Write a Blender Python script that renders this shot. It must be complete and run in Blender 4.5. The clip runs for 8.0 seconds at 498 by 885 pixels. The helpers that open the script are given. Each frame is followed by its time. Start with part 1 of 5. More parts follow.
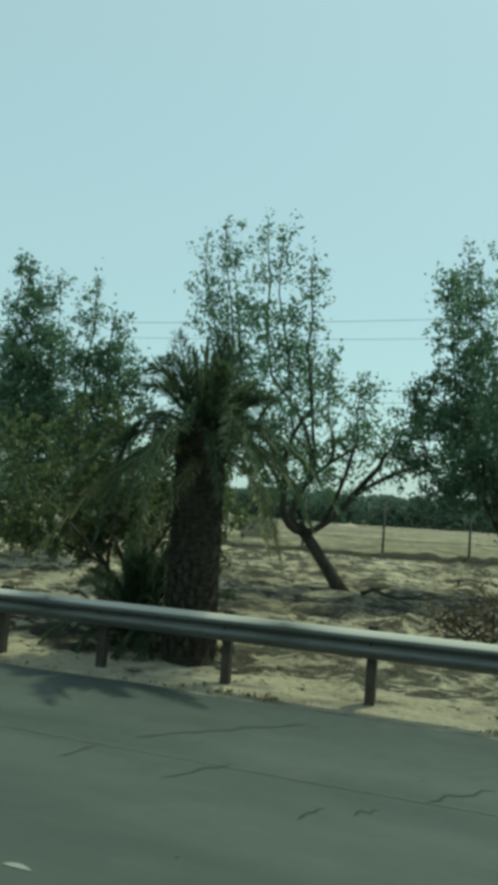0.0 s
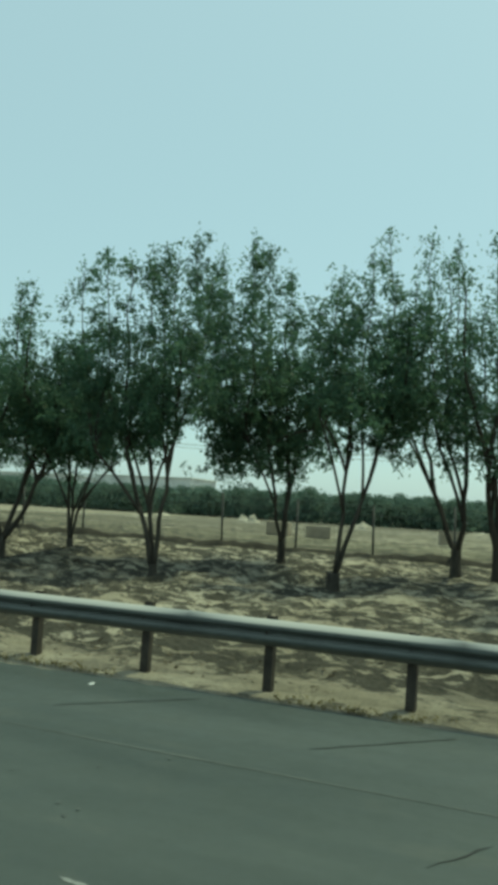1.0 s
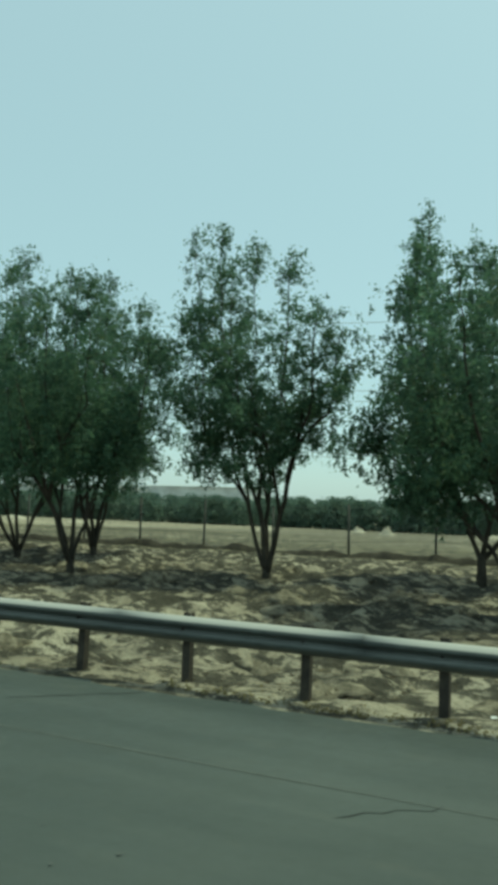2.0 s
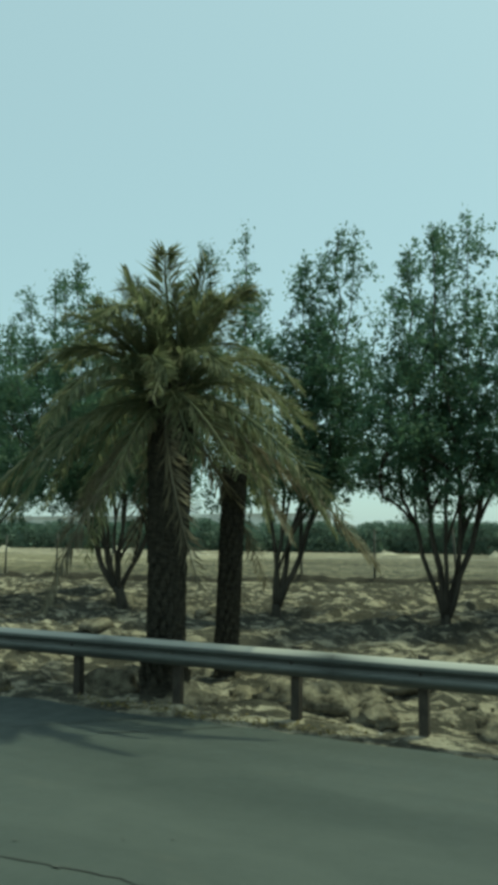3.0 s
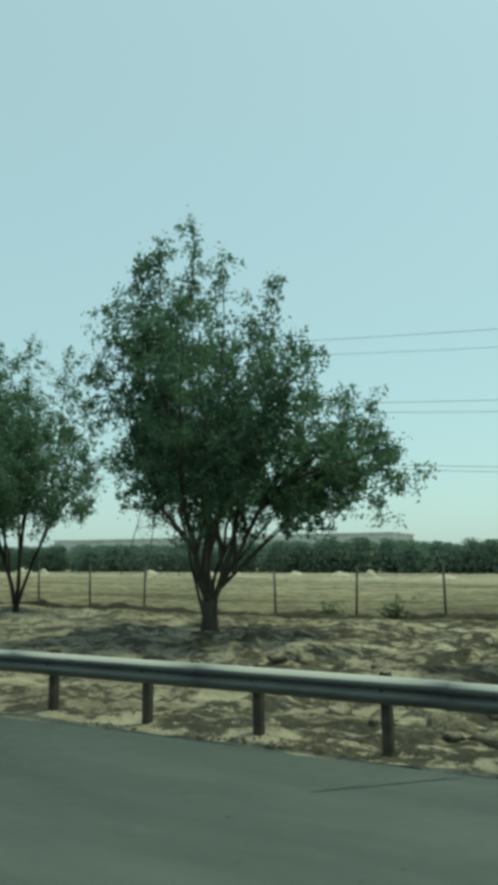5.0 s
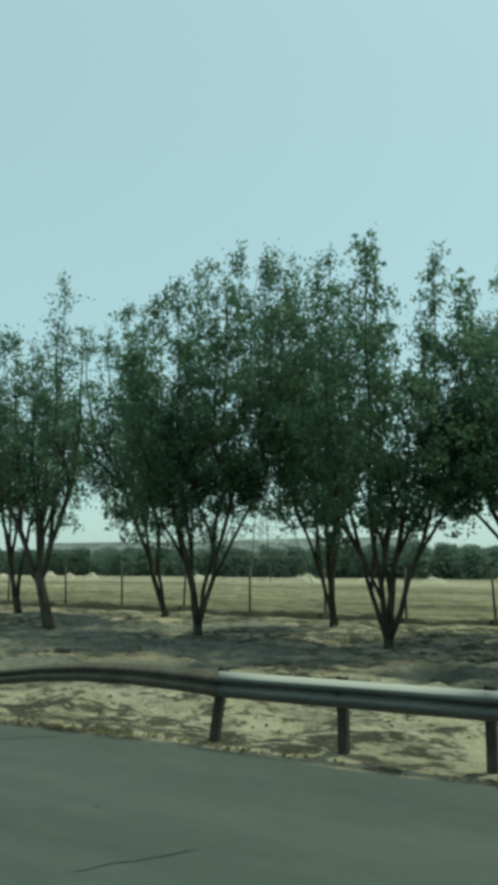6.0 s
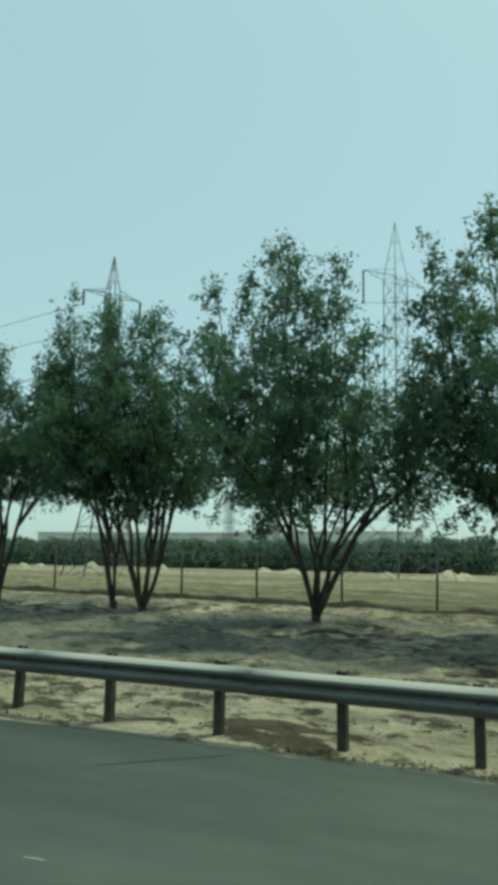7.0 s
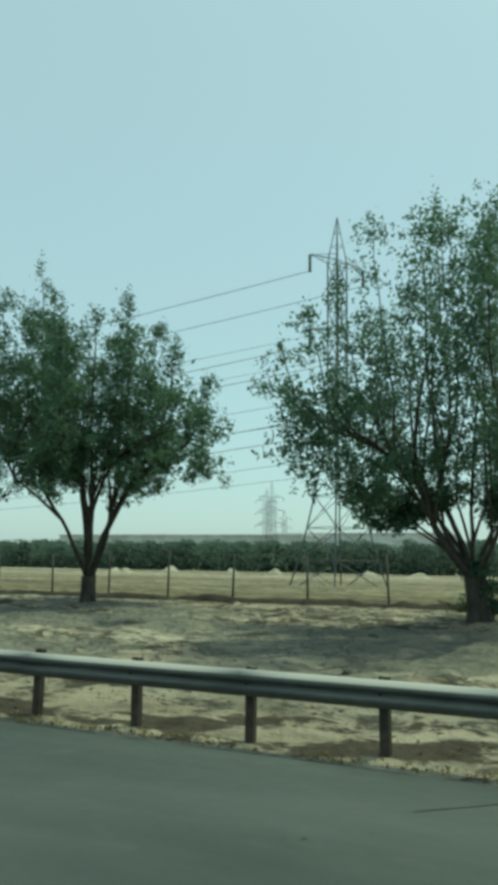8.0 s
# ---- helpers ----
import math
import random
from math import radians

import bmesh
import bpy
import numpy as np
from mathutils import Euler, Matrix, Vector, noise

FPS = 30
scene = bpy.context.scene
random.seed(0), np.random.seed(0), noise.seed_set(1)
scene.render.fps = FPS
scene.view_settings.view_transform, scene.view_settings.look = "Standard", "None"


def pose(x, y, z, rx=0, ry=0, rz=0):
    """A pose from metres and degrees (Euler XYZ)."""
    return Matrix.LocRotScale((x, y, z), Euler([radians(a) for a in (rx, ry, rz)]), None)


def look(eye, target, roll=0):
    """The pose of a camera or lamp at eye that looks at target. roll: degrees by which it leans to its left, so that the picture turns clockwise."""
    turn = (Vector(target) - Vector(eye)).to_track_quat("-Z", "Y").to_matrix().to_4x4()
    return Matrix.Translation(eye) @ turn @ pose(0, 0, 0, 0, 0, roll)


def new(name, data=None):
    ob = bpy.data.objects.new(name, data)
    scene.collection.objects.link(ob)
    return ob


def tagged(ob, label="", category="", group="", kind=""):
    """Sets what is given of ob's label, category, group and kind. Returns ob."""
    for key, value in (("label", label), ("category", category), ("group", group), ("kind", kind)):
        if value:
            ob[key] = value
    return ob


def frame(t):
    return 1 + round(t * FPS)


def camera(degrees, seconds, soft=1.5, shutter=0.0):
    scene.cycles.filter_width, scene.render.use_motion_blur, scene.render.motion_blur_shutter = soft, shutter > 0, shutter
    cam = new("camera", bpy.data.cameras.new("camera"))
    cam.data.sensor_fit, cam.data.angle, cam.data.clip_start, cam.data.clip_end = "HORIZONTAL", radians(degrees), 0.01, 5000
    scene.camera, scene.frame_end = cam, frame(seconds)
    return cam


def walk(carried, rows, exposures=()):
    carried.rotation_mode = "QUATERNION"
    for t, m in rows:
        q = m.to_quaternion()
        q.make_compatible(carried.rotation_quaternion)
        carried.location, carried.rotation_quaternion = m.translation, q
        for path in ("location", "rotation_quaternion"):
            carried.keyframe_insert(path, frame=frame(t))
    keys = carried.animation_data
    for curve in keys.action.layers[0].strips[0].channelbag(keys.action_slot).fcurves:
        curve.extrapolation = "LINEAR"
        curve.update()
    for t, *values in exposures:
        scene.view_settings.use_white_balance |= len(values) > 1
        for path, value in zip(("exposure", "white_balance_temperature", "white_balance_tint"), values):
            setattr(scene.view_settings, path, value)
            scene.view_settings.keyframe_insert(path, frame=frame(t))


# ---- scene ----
cam = camera(35.83, 8.0, soft=5.4)
PATH = [
    (0, (0.267, 0.0, 2.143), (-0.420, 1.871, 2.314), 3.52),
    (0.1, (-1.481, 0.0, 2.143), (-2.176, 1.868, 2.331), 3.42),
    (0.2, (-3.269, 0.0, 2.143), (-3.973, 1.865, 2.345), 3.34),
    (0.3, (-5.088, 0.0, 2.143), (-5.801, 1.862, 2.342), 3.28),
    (0.4, (-6.931, 0.0, 2.143), (-7.653, 1.858, 2.326), 3.25),
    (0.5, (-8.781, 0.0, 2.143), (-9.511, 1.855, 2.301), 3.22),
    (0.6, (-10.526, 0.0, 2.143), (-11.260, 1.854, 2.289), 3.21),
    (0.7, (-12.227, 0.0, 2.143), (-12.965, 1.852, 2.323), 3.20),
    (0.8, (-13.961, 0.0, 2.143), (-14.702, 1.850, 2.311), 3.20),
    (0.9, (-15.776, 0.0, 2.143), (-16.522, 1.848, 2.322), 3.22),
    (1, (-17.603, 0.0, 2.143), (-18.355, 1.845, 2.319), 3.23),
    (1.1, (-19.426, 0.0, 2.143), (-20.183, 1.842, 2.320), 3.22),
    (1.2, (-21.239, 0.0, 2.143), (-22.003, 1.839, 2.314), 3.20),
    (1.3, (-23.059, 0.0, 2.143), (-23.830, 1.836, 2.323), 3.18),
    (1.4, (-24.854, 0.0, 2.143), (-25.632, 1.833, 2.324), 3.15),
    (1.5, (-26.637, 0.0, 2.143), (-27.422, 1.830, 2.331), 3.09),
    (1.6, (-28.382, 0.0, 2.143), (-29.173, 1.827, 2.326), 3.00),
    (1.7, (-30.157, 0.0, 2.143), (-30.955, 1.824, 2.331), 2.88),
    (2.8, (-50.144, 0.0, 2.143), (-51.028, 1.776, 2.331), 0.87),
    (2.9, (-52.034, 0.0, 2.143), (-52.925, 1.772, 2.314), 0.74),
    (3, (-54.109, 0.0, 2.143), (-55.010, 1.766, 2.402), 0.60),
    (3.1, (-56.113, 0.0, 2.143), (-57.023, 1.761, 2.464), 0.48),
    (3.2, (-57.831, 0.0, 2.143), (-58.746, 1.758, 2.439), 0.39),
    (3.3, (-59.501, 0.0, 2.143), (-60.419, 1.756, 2.421), 0.33),
    (3.4, (-61.203, 0.0, 2.143), (-62.126, 1.753, 2.427), 0.27),
    (3.5, (-62.920, 0.0, 2.143), (-63.848, 1.749, 2.423), 0.24),
    (3.6, (-64.743, 0.0, 2.143), (-65.679, 1.745, 2.426), 0.21),
    (3.7, (-66.589, 0.0, 2.143), (-67.532, 1.740, 2.452), 0.20),
    (3.8, (-68.398, 0.0, 2.143), (-69.347, 1.737, 2.436), 0.21),
    (3.9, (-70.155, 0.0, 2.143), (-71.107, 1.734, 2.435), 0.22),
    (4, (-71.921, 0.0, 2.143), (-72.877, 1.731, 2.444), 0.22),
    (4.1, (-73.756, 0.0, 2.143), (-74.716, 1.727, 2.448), 0.21),
    (4.2, (-75.584, 0.0, 2.143), (-76.548, 1.724, 2.458), 0.20),
    (4.3, (-77.410, 0.0, 2.143), (-78.376, 1.721, 2.445), 0.17),
    (4.4, (-79.288, 0.0, 2.143), (-80.258, 1.717, 2.471), 0.14),
    (4.5, (-81.194, 0.0, 2.143), (-82.166, 1.715, 2.484), 0.10),
    (4.6, (-83.067, 0.0, 2.143), (-84.039, 1.714, 2.469), 0.06),
    (4.7, (-84.960, 0.0, 2.143), (-85.929, 1.714, 2.459), 0.03),
    (5.8, (-106.637, 0.0, 2.143), (-107.548, 1.750, 2.451), -0.17),
    (5.9, (-108.730, 0.0, 2.143), (-109.637, 1.753, 2.435), 0.00),
    (6, (-110.878, 0.0, 2.143), (-111.782, 1.755, 2.467), 0.23),
    (6.1, (-113.069, 0.0, 2.143), (-113.970, 1.756, 2.468), 0.51),
    (6.2, (-115.308, 0.0, 2.143), (-116.206, 1.757, 2.468), 0.81),
    (6.3, (-117.586, 0.0, 2.143), (-118.482, 1.758, 2.469), 1.10),
    (6.4, (-119.781, 0.0, 2.143), (-120.671, 1.761, 2.461), 1.35),
    (6.5, (-121.897, 0.0, 2.143), (-122.779, 1.766, 2.453), 1.52),
    (6.6, (-123.911, 0.0, 2.143), (-124.781, 1.772, 2.460), 1.56),
    (6.7, (-126.219, 0.0, 2.143), (-127.080, 1.777, 2.454), 1.49),
    (6.8, (-128.577, 0.0, 2.143), (-129.432, 1.781, 2.471), 1.37),
    (6.9, (-130.940, 0.0, 2.143), (-131.790, 1.784, 2.452), 1.22),
    (7, (-133.326, 0.0, 2.143), (-134.173, 1.786, 2.448), 1.08),
    (7.1, (-135.660, 0.0, 2.143), (-136.504, 1.787, 2.458), 0.97),
    (7.2, (-137.990, 0.0, 2.143), (-138.833, 1.788, 2.458), 0.90),
    (7.3, (-140.286, 0.0, 2.143), (-141.129, 1.788, 2.465), 0.86),
    (7.4, (-142.554, 0.0, 2.143), (-143.395, 1.788, 2.466), 0.84),
    (7.5, (-144.766, 0.0, 2.143), (-145.605, 1.789, 2.461), 0.84),
    (7.6, (-147.098, 0.0, 2.143), (-147.939, 1.787, 2.454), 0.83),
    (7.7, (-149.413, 0.0, 2.143), (-150.257, 1.786, 2.451), 0.82),
    (7.8, (-151.638, 0.0, 2.143), (-152.484, 1.785, 2.437), 0.83),
    (7.9, (-153.764, 0.0, 2.143), (-154.610, 1.785, 2.447), 0.85),
    (8, (-155.852, 0.0, 2.143), (-156.698, 1.785, 2.453), 0.88),
]
walk(cam, [(t, look(eye, target, roll)) for t, eye, target, roll in PATH],
     exposures=[(0.0, 0.07, 7200, -30), (8.0, 0.07, 7200, -30)])

# ---- sky and sun ----
SUN_FROM = Vector((0.25, 0.27, 0.93)).normalized()
sky_world = bpy.data.worlds.new("sky")
scene.world = sky_world
sky_world.use_nodes = True
wn, wl = sky_world.node_tree.nodes, sky_world.node_tree.links
sky = wn.new("ShaderNodeTexSky")
sky.sky_type = "NISHITA"
sky.sun_disc = False
sky.sun_elevation = math.asin(SUN_FROM.z)
sky.sun_rotation = math.atan2(SUN_FROM.x, SUN_FROM.y)
sky.air_density, sky.dust_density, sky.ozone_density = 1.0, 2.0, 1.5
haze = wn.new("ShaderNodeMix")
haze.data_type = "RGBA"
haze.inputs[0].default_value = 0.6
haze.inputs[7].default_value = (3.85, 4.55, 6.1, 1)
wl.new(sky.outputs["Color"], haze.inputs[6])
wl.new(haze.outputs[2], wn["Background"].inputs["Color"])
wn["Background"].inputs["Strength"].default_value = 0.15
sun = new("sun", bpy.data.lights.new("sun", "SUN"))
sun.data.energy, sun.data.angle, sun.data.color = 2.6, radians(2.0), (1.0, 0.95, 0.86)
sun.matrix_world = look(SUN_FROM * 100, (0, 0, 0))


# ---- materials ----
def material(name, rough=0.8, metal=0.0, spec=0.4):
    m = bpy.data.materials.new(name)
    m.use_nodes = True
    b = m.node_tree.nodes["Principled BSDF"]
    b.inputs["Roughness"].default_value, b.inputs["Metallic"].default_value = rough, metal
    b.inputs["Specular IOR Level"].default_value = spec
    return m, m.node_tree.nodes, m.node_tree.links, b


def place_of(n, l, scale=(1, 1, 1)):
    geo, mp = n.new("ShaderNodeNewGeometry"), n.new("ShaderNodeMapping")
    mp.inputs["Scale"].default_value = scale
    l.new(geo.outputs["Position"], mp.inputs["Vector"])
    return mp.outputs["Vector"]


def noise_of(n, l, vec, scale, detail=4.0, rough=0.55, distort=0.0):
    t = n.new("ShaderNodeTexNoise")
    t.inputs["Scale"].default_value, t.inputs["Detail"].default_value = scale, detail
    t.inputs["Roughness"].default_value, t.inputs["Distortion"].default_value = rough, distort
    l.new(vec, t.inputs["Vector"])
    return t.outputs["Fac"]


def ramp_of(n, l, fac, *stops):
    r = n.new("ShaderNodeValToRGB")
    while len(r.color_ramp.elements) < len(stops):
        r.color_ramp.elements.new(0.5)
    for e, (p, c) in zip(r.color_ramp.elements, stops):
        e.position, e.color = p, (*c, 1) if len(c) == 3 else c
    l.new(fac, r.inputs["Fac"])
    return r.outputs["Color"]


def mix_of(n, l, fac, a, b, kind="MIX"):
    m = n.new("ShaderNodeMix")
    m.data_type, m.blend_type = "RGBA", kind
    for sock, v in ((m.inputs[0], fac), (m.inputs[6], a), (m.inputs[7], b)):
        if hasattr(v, "links"):
            l.new(v, sock)
        else:
            sock.default_value = v if not isinstance(v, tuple) else (*v, 1)
    return m.outputs[2]


def bump_of(n, l, b, height, strength=0.4, dist=0.02):
    k = n.new("ShaderNodeBump")
    k.inputs["Strength"].default_value, k.inputs["Distance"].default_value = strength, dist
    l.new(height, k.inputs["Height"])
    l.new(k.outputs["Normal"], b.inputs["Normal"])


def sand_material():
    """Pale sand with a crust, brown litter and painted tree shade lying in ragged patches (thickest close behind the
    guardrail) and dark grit.
    """
    m, n, l, b = material("sand", 0.95, 0, 0.15)
    v = place_of(n, l)
    base = ramp_of(n, l, noise_of(n, l, v, 0.35, 6, 0.6), (0.3, (0.43, 0.375, 0.27)), (0.5, (0.57, 0.505, 0.375)), (0.72, (0.68, 0.62, 0.485)))
    crust = ramp_of(n, l, noise_of(n, l, place_of(n, l, (0.7, 1.3, 1)), 0.9, 6, 0.65, 0.6), (0.48, (0, 0, 0)), (0.64, (0.68, 0.68, 0.68)))
    col = mix_of(n, l, crust, base, (0.20, 0.18, 0.14))
    bands = ramp_of(n, l, noise_of(n, l, place_of(n, l, (0.09, 0.26, 1)), 0.6, 9, 0.68, 0.6), (0.36, (0.46, 0.45, 0.42)), (0.50, (0.88, 0.87, 0.86)), (0.62, (1.0, 1.0, 1.0)))
    col = mix_of(n, l, 0.9, col, bands, "MULTIPLY")
    sep, geo = n.new("ShaderNodeSeparateXYZ"), n.new("ShaderNodeNewGeometry")
    l.new(geo.outputs["Position"], sep.inputs[0])
    sway, field = n.new("ShaderNodeMath"), n.new("ShaderNodeMapRange")
    sway.operation = "MULTIPLY_ADD"
    l.new(noise_of(n, l, place_of(n, l, (0.3, 1, 1)), 0.08, 6, 0.65), sway.inputs[0])
    sway.inputs[1].default_value = 26.0
    l.new(sep.outputs["Y"], sway.inputs[2])
    field.inputs["From Min"].default_value, field.inputs["From Max"].default_value = 38.0, 170.0
    l.new(sway.outputs[0], field.inputs["Value"])
    soils = ramp_of(n, l, field.outputs[0], (0.0, (1.0,) * 3), (0.02, (0.60, 0.60, 0.53)), (0.12, (0.74, 0.73, 0.66)), (0.2, (1.0, 0.99, 0.97)), (0.27, (0.98, 0.96, 0.95)), (0.34, (0.76, 0.75, 0.71)), (0.48, (0.86, 0.85, 0.83)), (0.62, (1.0, 1.0, 1.0)), (0.8, (0.8, 0.8, 0.79)))
    col = mix_of(n, l, 0.9, col, soils, "MULTIPLY")
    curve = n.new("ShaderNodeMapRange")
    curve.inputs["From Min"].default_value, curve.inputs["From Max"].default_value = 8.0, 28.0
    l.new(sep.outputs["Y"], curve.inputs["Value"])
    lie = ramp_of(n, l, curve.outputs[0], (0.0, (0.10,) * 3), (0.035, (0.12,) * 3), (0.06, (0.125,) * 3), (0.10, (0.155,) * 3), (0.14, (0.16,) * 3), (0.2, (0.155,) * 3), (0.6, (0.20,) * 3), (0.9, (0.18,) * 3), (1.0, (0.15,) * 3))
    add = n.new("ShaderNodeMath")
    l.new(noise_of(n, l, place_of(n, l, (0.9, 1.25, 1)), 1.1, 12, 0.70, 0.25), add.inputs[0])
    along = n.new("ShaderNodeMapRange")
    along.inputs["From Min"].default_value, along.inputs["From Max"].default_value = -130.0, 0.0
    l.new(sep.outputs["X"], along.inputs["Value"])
    # extra cover along x; its peak near the palm paints in tree shade
    litter_and_shade = ramp_of(n, l, along.outputs[0], (0.0, (0.015,) * 3), (0.2, (0.015,) * 3), (0.3, (0.08,) * 3), (0.45, (0.11,) * 3), (0.62, (0.11,) * 3), (0.75, (0.08,) * 3), (1.0, (0.035,) * 3))
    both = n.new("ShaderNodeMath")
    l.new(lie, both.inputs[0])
    l.new(litter_and_shade, both.inputs[1])
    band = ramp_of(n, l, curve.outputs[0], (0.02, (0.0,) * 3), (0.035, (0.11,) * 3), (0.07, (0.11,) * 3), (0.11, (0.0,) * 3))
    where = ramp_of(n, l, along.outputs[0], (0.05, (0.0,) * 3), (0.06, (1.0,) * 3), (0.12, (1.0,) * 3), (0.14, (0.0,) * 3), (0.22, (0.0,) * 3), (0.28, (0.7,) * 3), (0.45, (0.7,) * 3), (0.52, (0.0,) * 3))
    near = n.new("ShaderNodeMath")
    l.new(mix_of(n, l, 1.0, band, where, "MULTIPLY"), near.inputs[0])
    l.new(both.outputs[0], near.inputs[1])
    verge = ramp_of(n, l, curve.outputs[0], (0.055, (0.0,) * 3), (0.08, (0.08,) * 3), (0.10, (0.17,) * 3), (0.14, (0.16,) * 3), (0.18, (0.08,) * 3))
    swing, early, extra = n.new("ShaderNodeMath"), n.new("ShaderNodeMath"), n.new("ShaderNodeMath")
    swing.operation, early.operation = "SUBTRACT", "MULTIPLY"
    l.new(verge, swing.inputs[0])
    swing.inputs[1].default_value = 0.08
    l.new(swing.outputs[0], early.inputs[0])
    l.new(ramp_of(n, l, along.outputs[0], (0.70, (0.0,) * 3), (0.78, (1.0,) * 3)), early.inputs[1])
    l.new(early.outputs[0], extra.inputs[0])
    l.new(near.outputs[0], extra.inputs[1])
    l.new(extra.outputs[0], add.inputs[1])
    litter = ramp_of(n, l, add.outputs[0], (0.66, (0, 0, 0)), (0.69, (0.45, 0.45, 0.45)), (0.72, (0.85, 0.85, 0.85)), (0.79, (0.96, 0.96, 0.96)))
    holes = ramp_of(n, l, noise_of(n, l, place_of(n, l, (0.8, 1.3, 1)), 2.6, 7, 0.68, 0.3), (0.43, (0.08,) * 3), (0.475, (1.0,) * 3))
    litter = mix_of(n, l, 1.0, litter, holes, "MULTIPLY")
    # one dark grey-brown serves for the litter and the painted shade
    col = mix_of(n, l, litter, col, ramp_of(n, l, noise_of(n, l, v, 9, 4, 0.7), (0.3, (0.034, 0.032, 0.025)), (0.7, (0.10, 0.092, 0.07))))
    reach = n.new("ShaderNodeMapRange")
    reach.inputs["From Min"].default_value, reach.inputs["From Max"].default_value = 20.0, 120.0
    l.new(sway.outputs[0], reach.inputs["Value"])
    open_ground = ramp_of(n, l, reach.outputs[0], (0.17, (0,) * 3), (0.20, (1,) * 3), (0.70, (1,) * 3), (0.85, (0.2,) * 3))
    scrub = ramp_of(n, l, along.outputs[0], (0.30, (0.70, 0.70, 0.63)), (0.62, (0.92, 0.93, 0.90)))
    col = mix_of(n, l, open_ground, col, mix_of(n, l, 1.0, col, scrub, "MULTIPLY"))
    # broad grey-green patches between guardrail and fence, towards -x
    grey_patches = ramp_of(n, l, noise_of(n, l, place_of(n, l, (0.16, 0.36, 1)), 1.0, 8, 0.62, 0.5), (0.475, (0, 0, 0)), (0.51, (0.72, 0.72, 0.72)), (0.7, (0.8, 0.8, 0.8)))
    stretch = ramp_of(n, l, along.outputs[0], (0.10, (1.0,) * 3), (0.22, (0.0,) * 3))
    depth = ramp_of(n, l, curve.outputs[0], (0.10, (0.0,) * 3), (0.22, (1.0,) * 3), (0.72, (1.0,) * 3), (0.86, (0.0,) * 3))
    grey_patches = mix_of(n, l, 1.0, mix_of(n, l, 1.0, grey_patches, stretch, "MULTIPLY"), depth, "MULTIPLY")
    col = mix_of(n, l, grey_patches, col, ramp_of(n, l, noise_of(n, l, v, 5, 5, 0.65), (0.3, (0.15, 0.155, 0.13)), (0.7, (0.25, 0.25, 0.21))))
    heap = n.new("ShaderNodeMath")
    l.new(noise_of(n, l, place_of(n, l, (0.75, 1.3, 1)), 0.9, 8, 0.55, 0.3), heap.inputs[0])
    l.new(ramp_of(n, l, curve.outputs[0], (0.025, (0.02,) * 3), (0.04, (0.17,) * 3), (0.065, (0.16,) * 3), (0.085, (0.04,) * 3), (0.2, (0.0,) * 3)), heap.inputs[1])
    earth = ramp_of(n, l, heap.outputs[0], (0.63, (0,) * 3), (0.66, (0.9,) * 3))
    earth = mix_of(n, l, 1.0, earth, ramp_of(n, l, along.outputs[0], (0.03, (1.0,) * 3), (0.05, (0.0,) * 3), (0.283, (0.0,) * 3), (0.29, (1.0,) * 3), (0.31, (1.0,) * 3), (0.317, (0.0,) * 3)), "MULTIPLY")
    col = mix_of(n, l, earth, col, ramp_of(n, l, noise_of(n, l, v, 7, 5, 0.7), (0.3, (0.038, 0.031, 0.023)), (0.7, (0.105, 0.084, 0.06))))
    grit = ramp_of(n, l, noise_of(n, l, v, 14, 3, 0.6), (0.56, (0, 0, 0)), (0.7, (0.45, 0.45, 0.45)))
    l.new(mix_of(n, l, grit, col, (0.09, 0.07, 0.045)), b.inputs["Base Color"])
    bump_of(n, l, b, noise_of(n, l, v, 2.6, 9, 0.68), 1.0, 0.35)
    return m


def asphalt_material():
    m, n, l, b = material("asphalt", 0.75, 0, 0.35)
    v = place_of(n, l)
    base = ramp_of(n, l, noise_of(n, l, place_of(n, l, (0.25, 1, 1)), 0.7, 6, 0.6), (0.3, (0.044, 0.056, 0.051)), (0.7, (0.088, 0.101, 0.091)))
    grain = noise_of(n, l, v, 130, 2, 0.7)
    col = mix_of(n, l, 0.55, base, ramp_of(n, l, grain, (0.25, (0.35, 0.35, 0.35)), (0.8, (1, 1, 1))), "MULTIPLY")
    dust = ramp_of(n, l, noise_of(n, l, place_of(n, l, (0.5, 1.2, 1)), 1.6, 5, 0.65), (0.58, (0, 0, 0)), (0.85, (0.22, 0.22, 0.22)))
    l.new(mix_of(n, l, dust, col, (0.17, 0.155, 0.12)), b.inputs["Base Color"])
    l.new(ramp_of(n, l, noise_of(n, l, v, 3, 4), (0.3, (0.55,) * 3), (0.7, (0.8,) * 3)), b.inputs["Roughness"])
    bump_of(n, l, b, grain, 0.35, 0.006)
    return m


def mottled(name, dark, light, scale, rough=0.8, metal=0.0, bump=0.3, dist=0.01, stretch=(1, 1, 1), spec=0.4):
    """A surface of two tones, with grain and fine relief; repeats differ a little in brightness."""
    m, n, l, b = material(name, rough, metal, spec)
    v = place_of(n, l, stretch)
    col = ramp_of(n, l, noise_of(n, l, v, scale, 6, 0.62), (0.3, dark), (0.7, light))
    spots = ramp_of(n, l, noise_of(n, l, v, scale * 7, 3, 0.6), (0.35, (0.72,) * 3), (0.65, (1.0,) * 3))
    col = mix_of(n, l, 0.8, col, spots, "MULTIPLY")
    info = n.new("ShaderNodeObjectInfo")
    col = mix_of(n, l, 0.5, col, ramp_of(n, l, info.outputs["Random"], (0, (0.7,) * 3), (1, (1.0,) * 3)), "MULTIPLY")
    l.new(col, b.inputs["Base Color"])
    bump_of(n, l, b, noise_of(n, l, v, scale * 4, 5, 0.65), bump, dist)
    return m


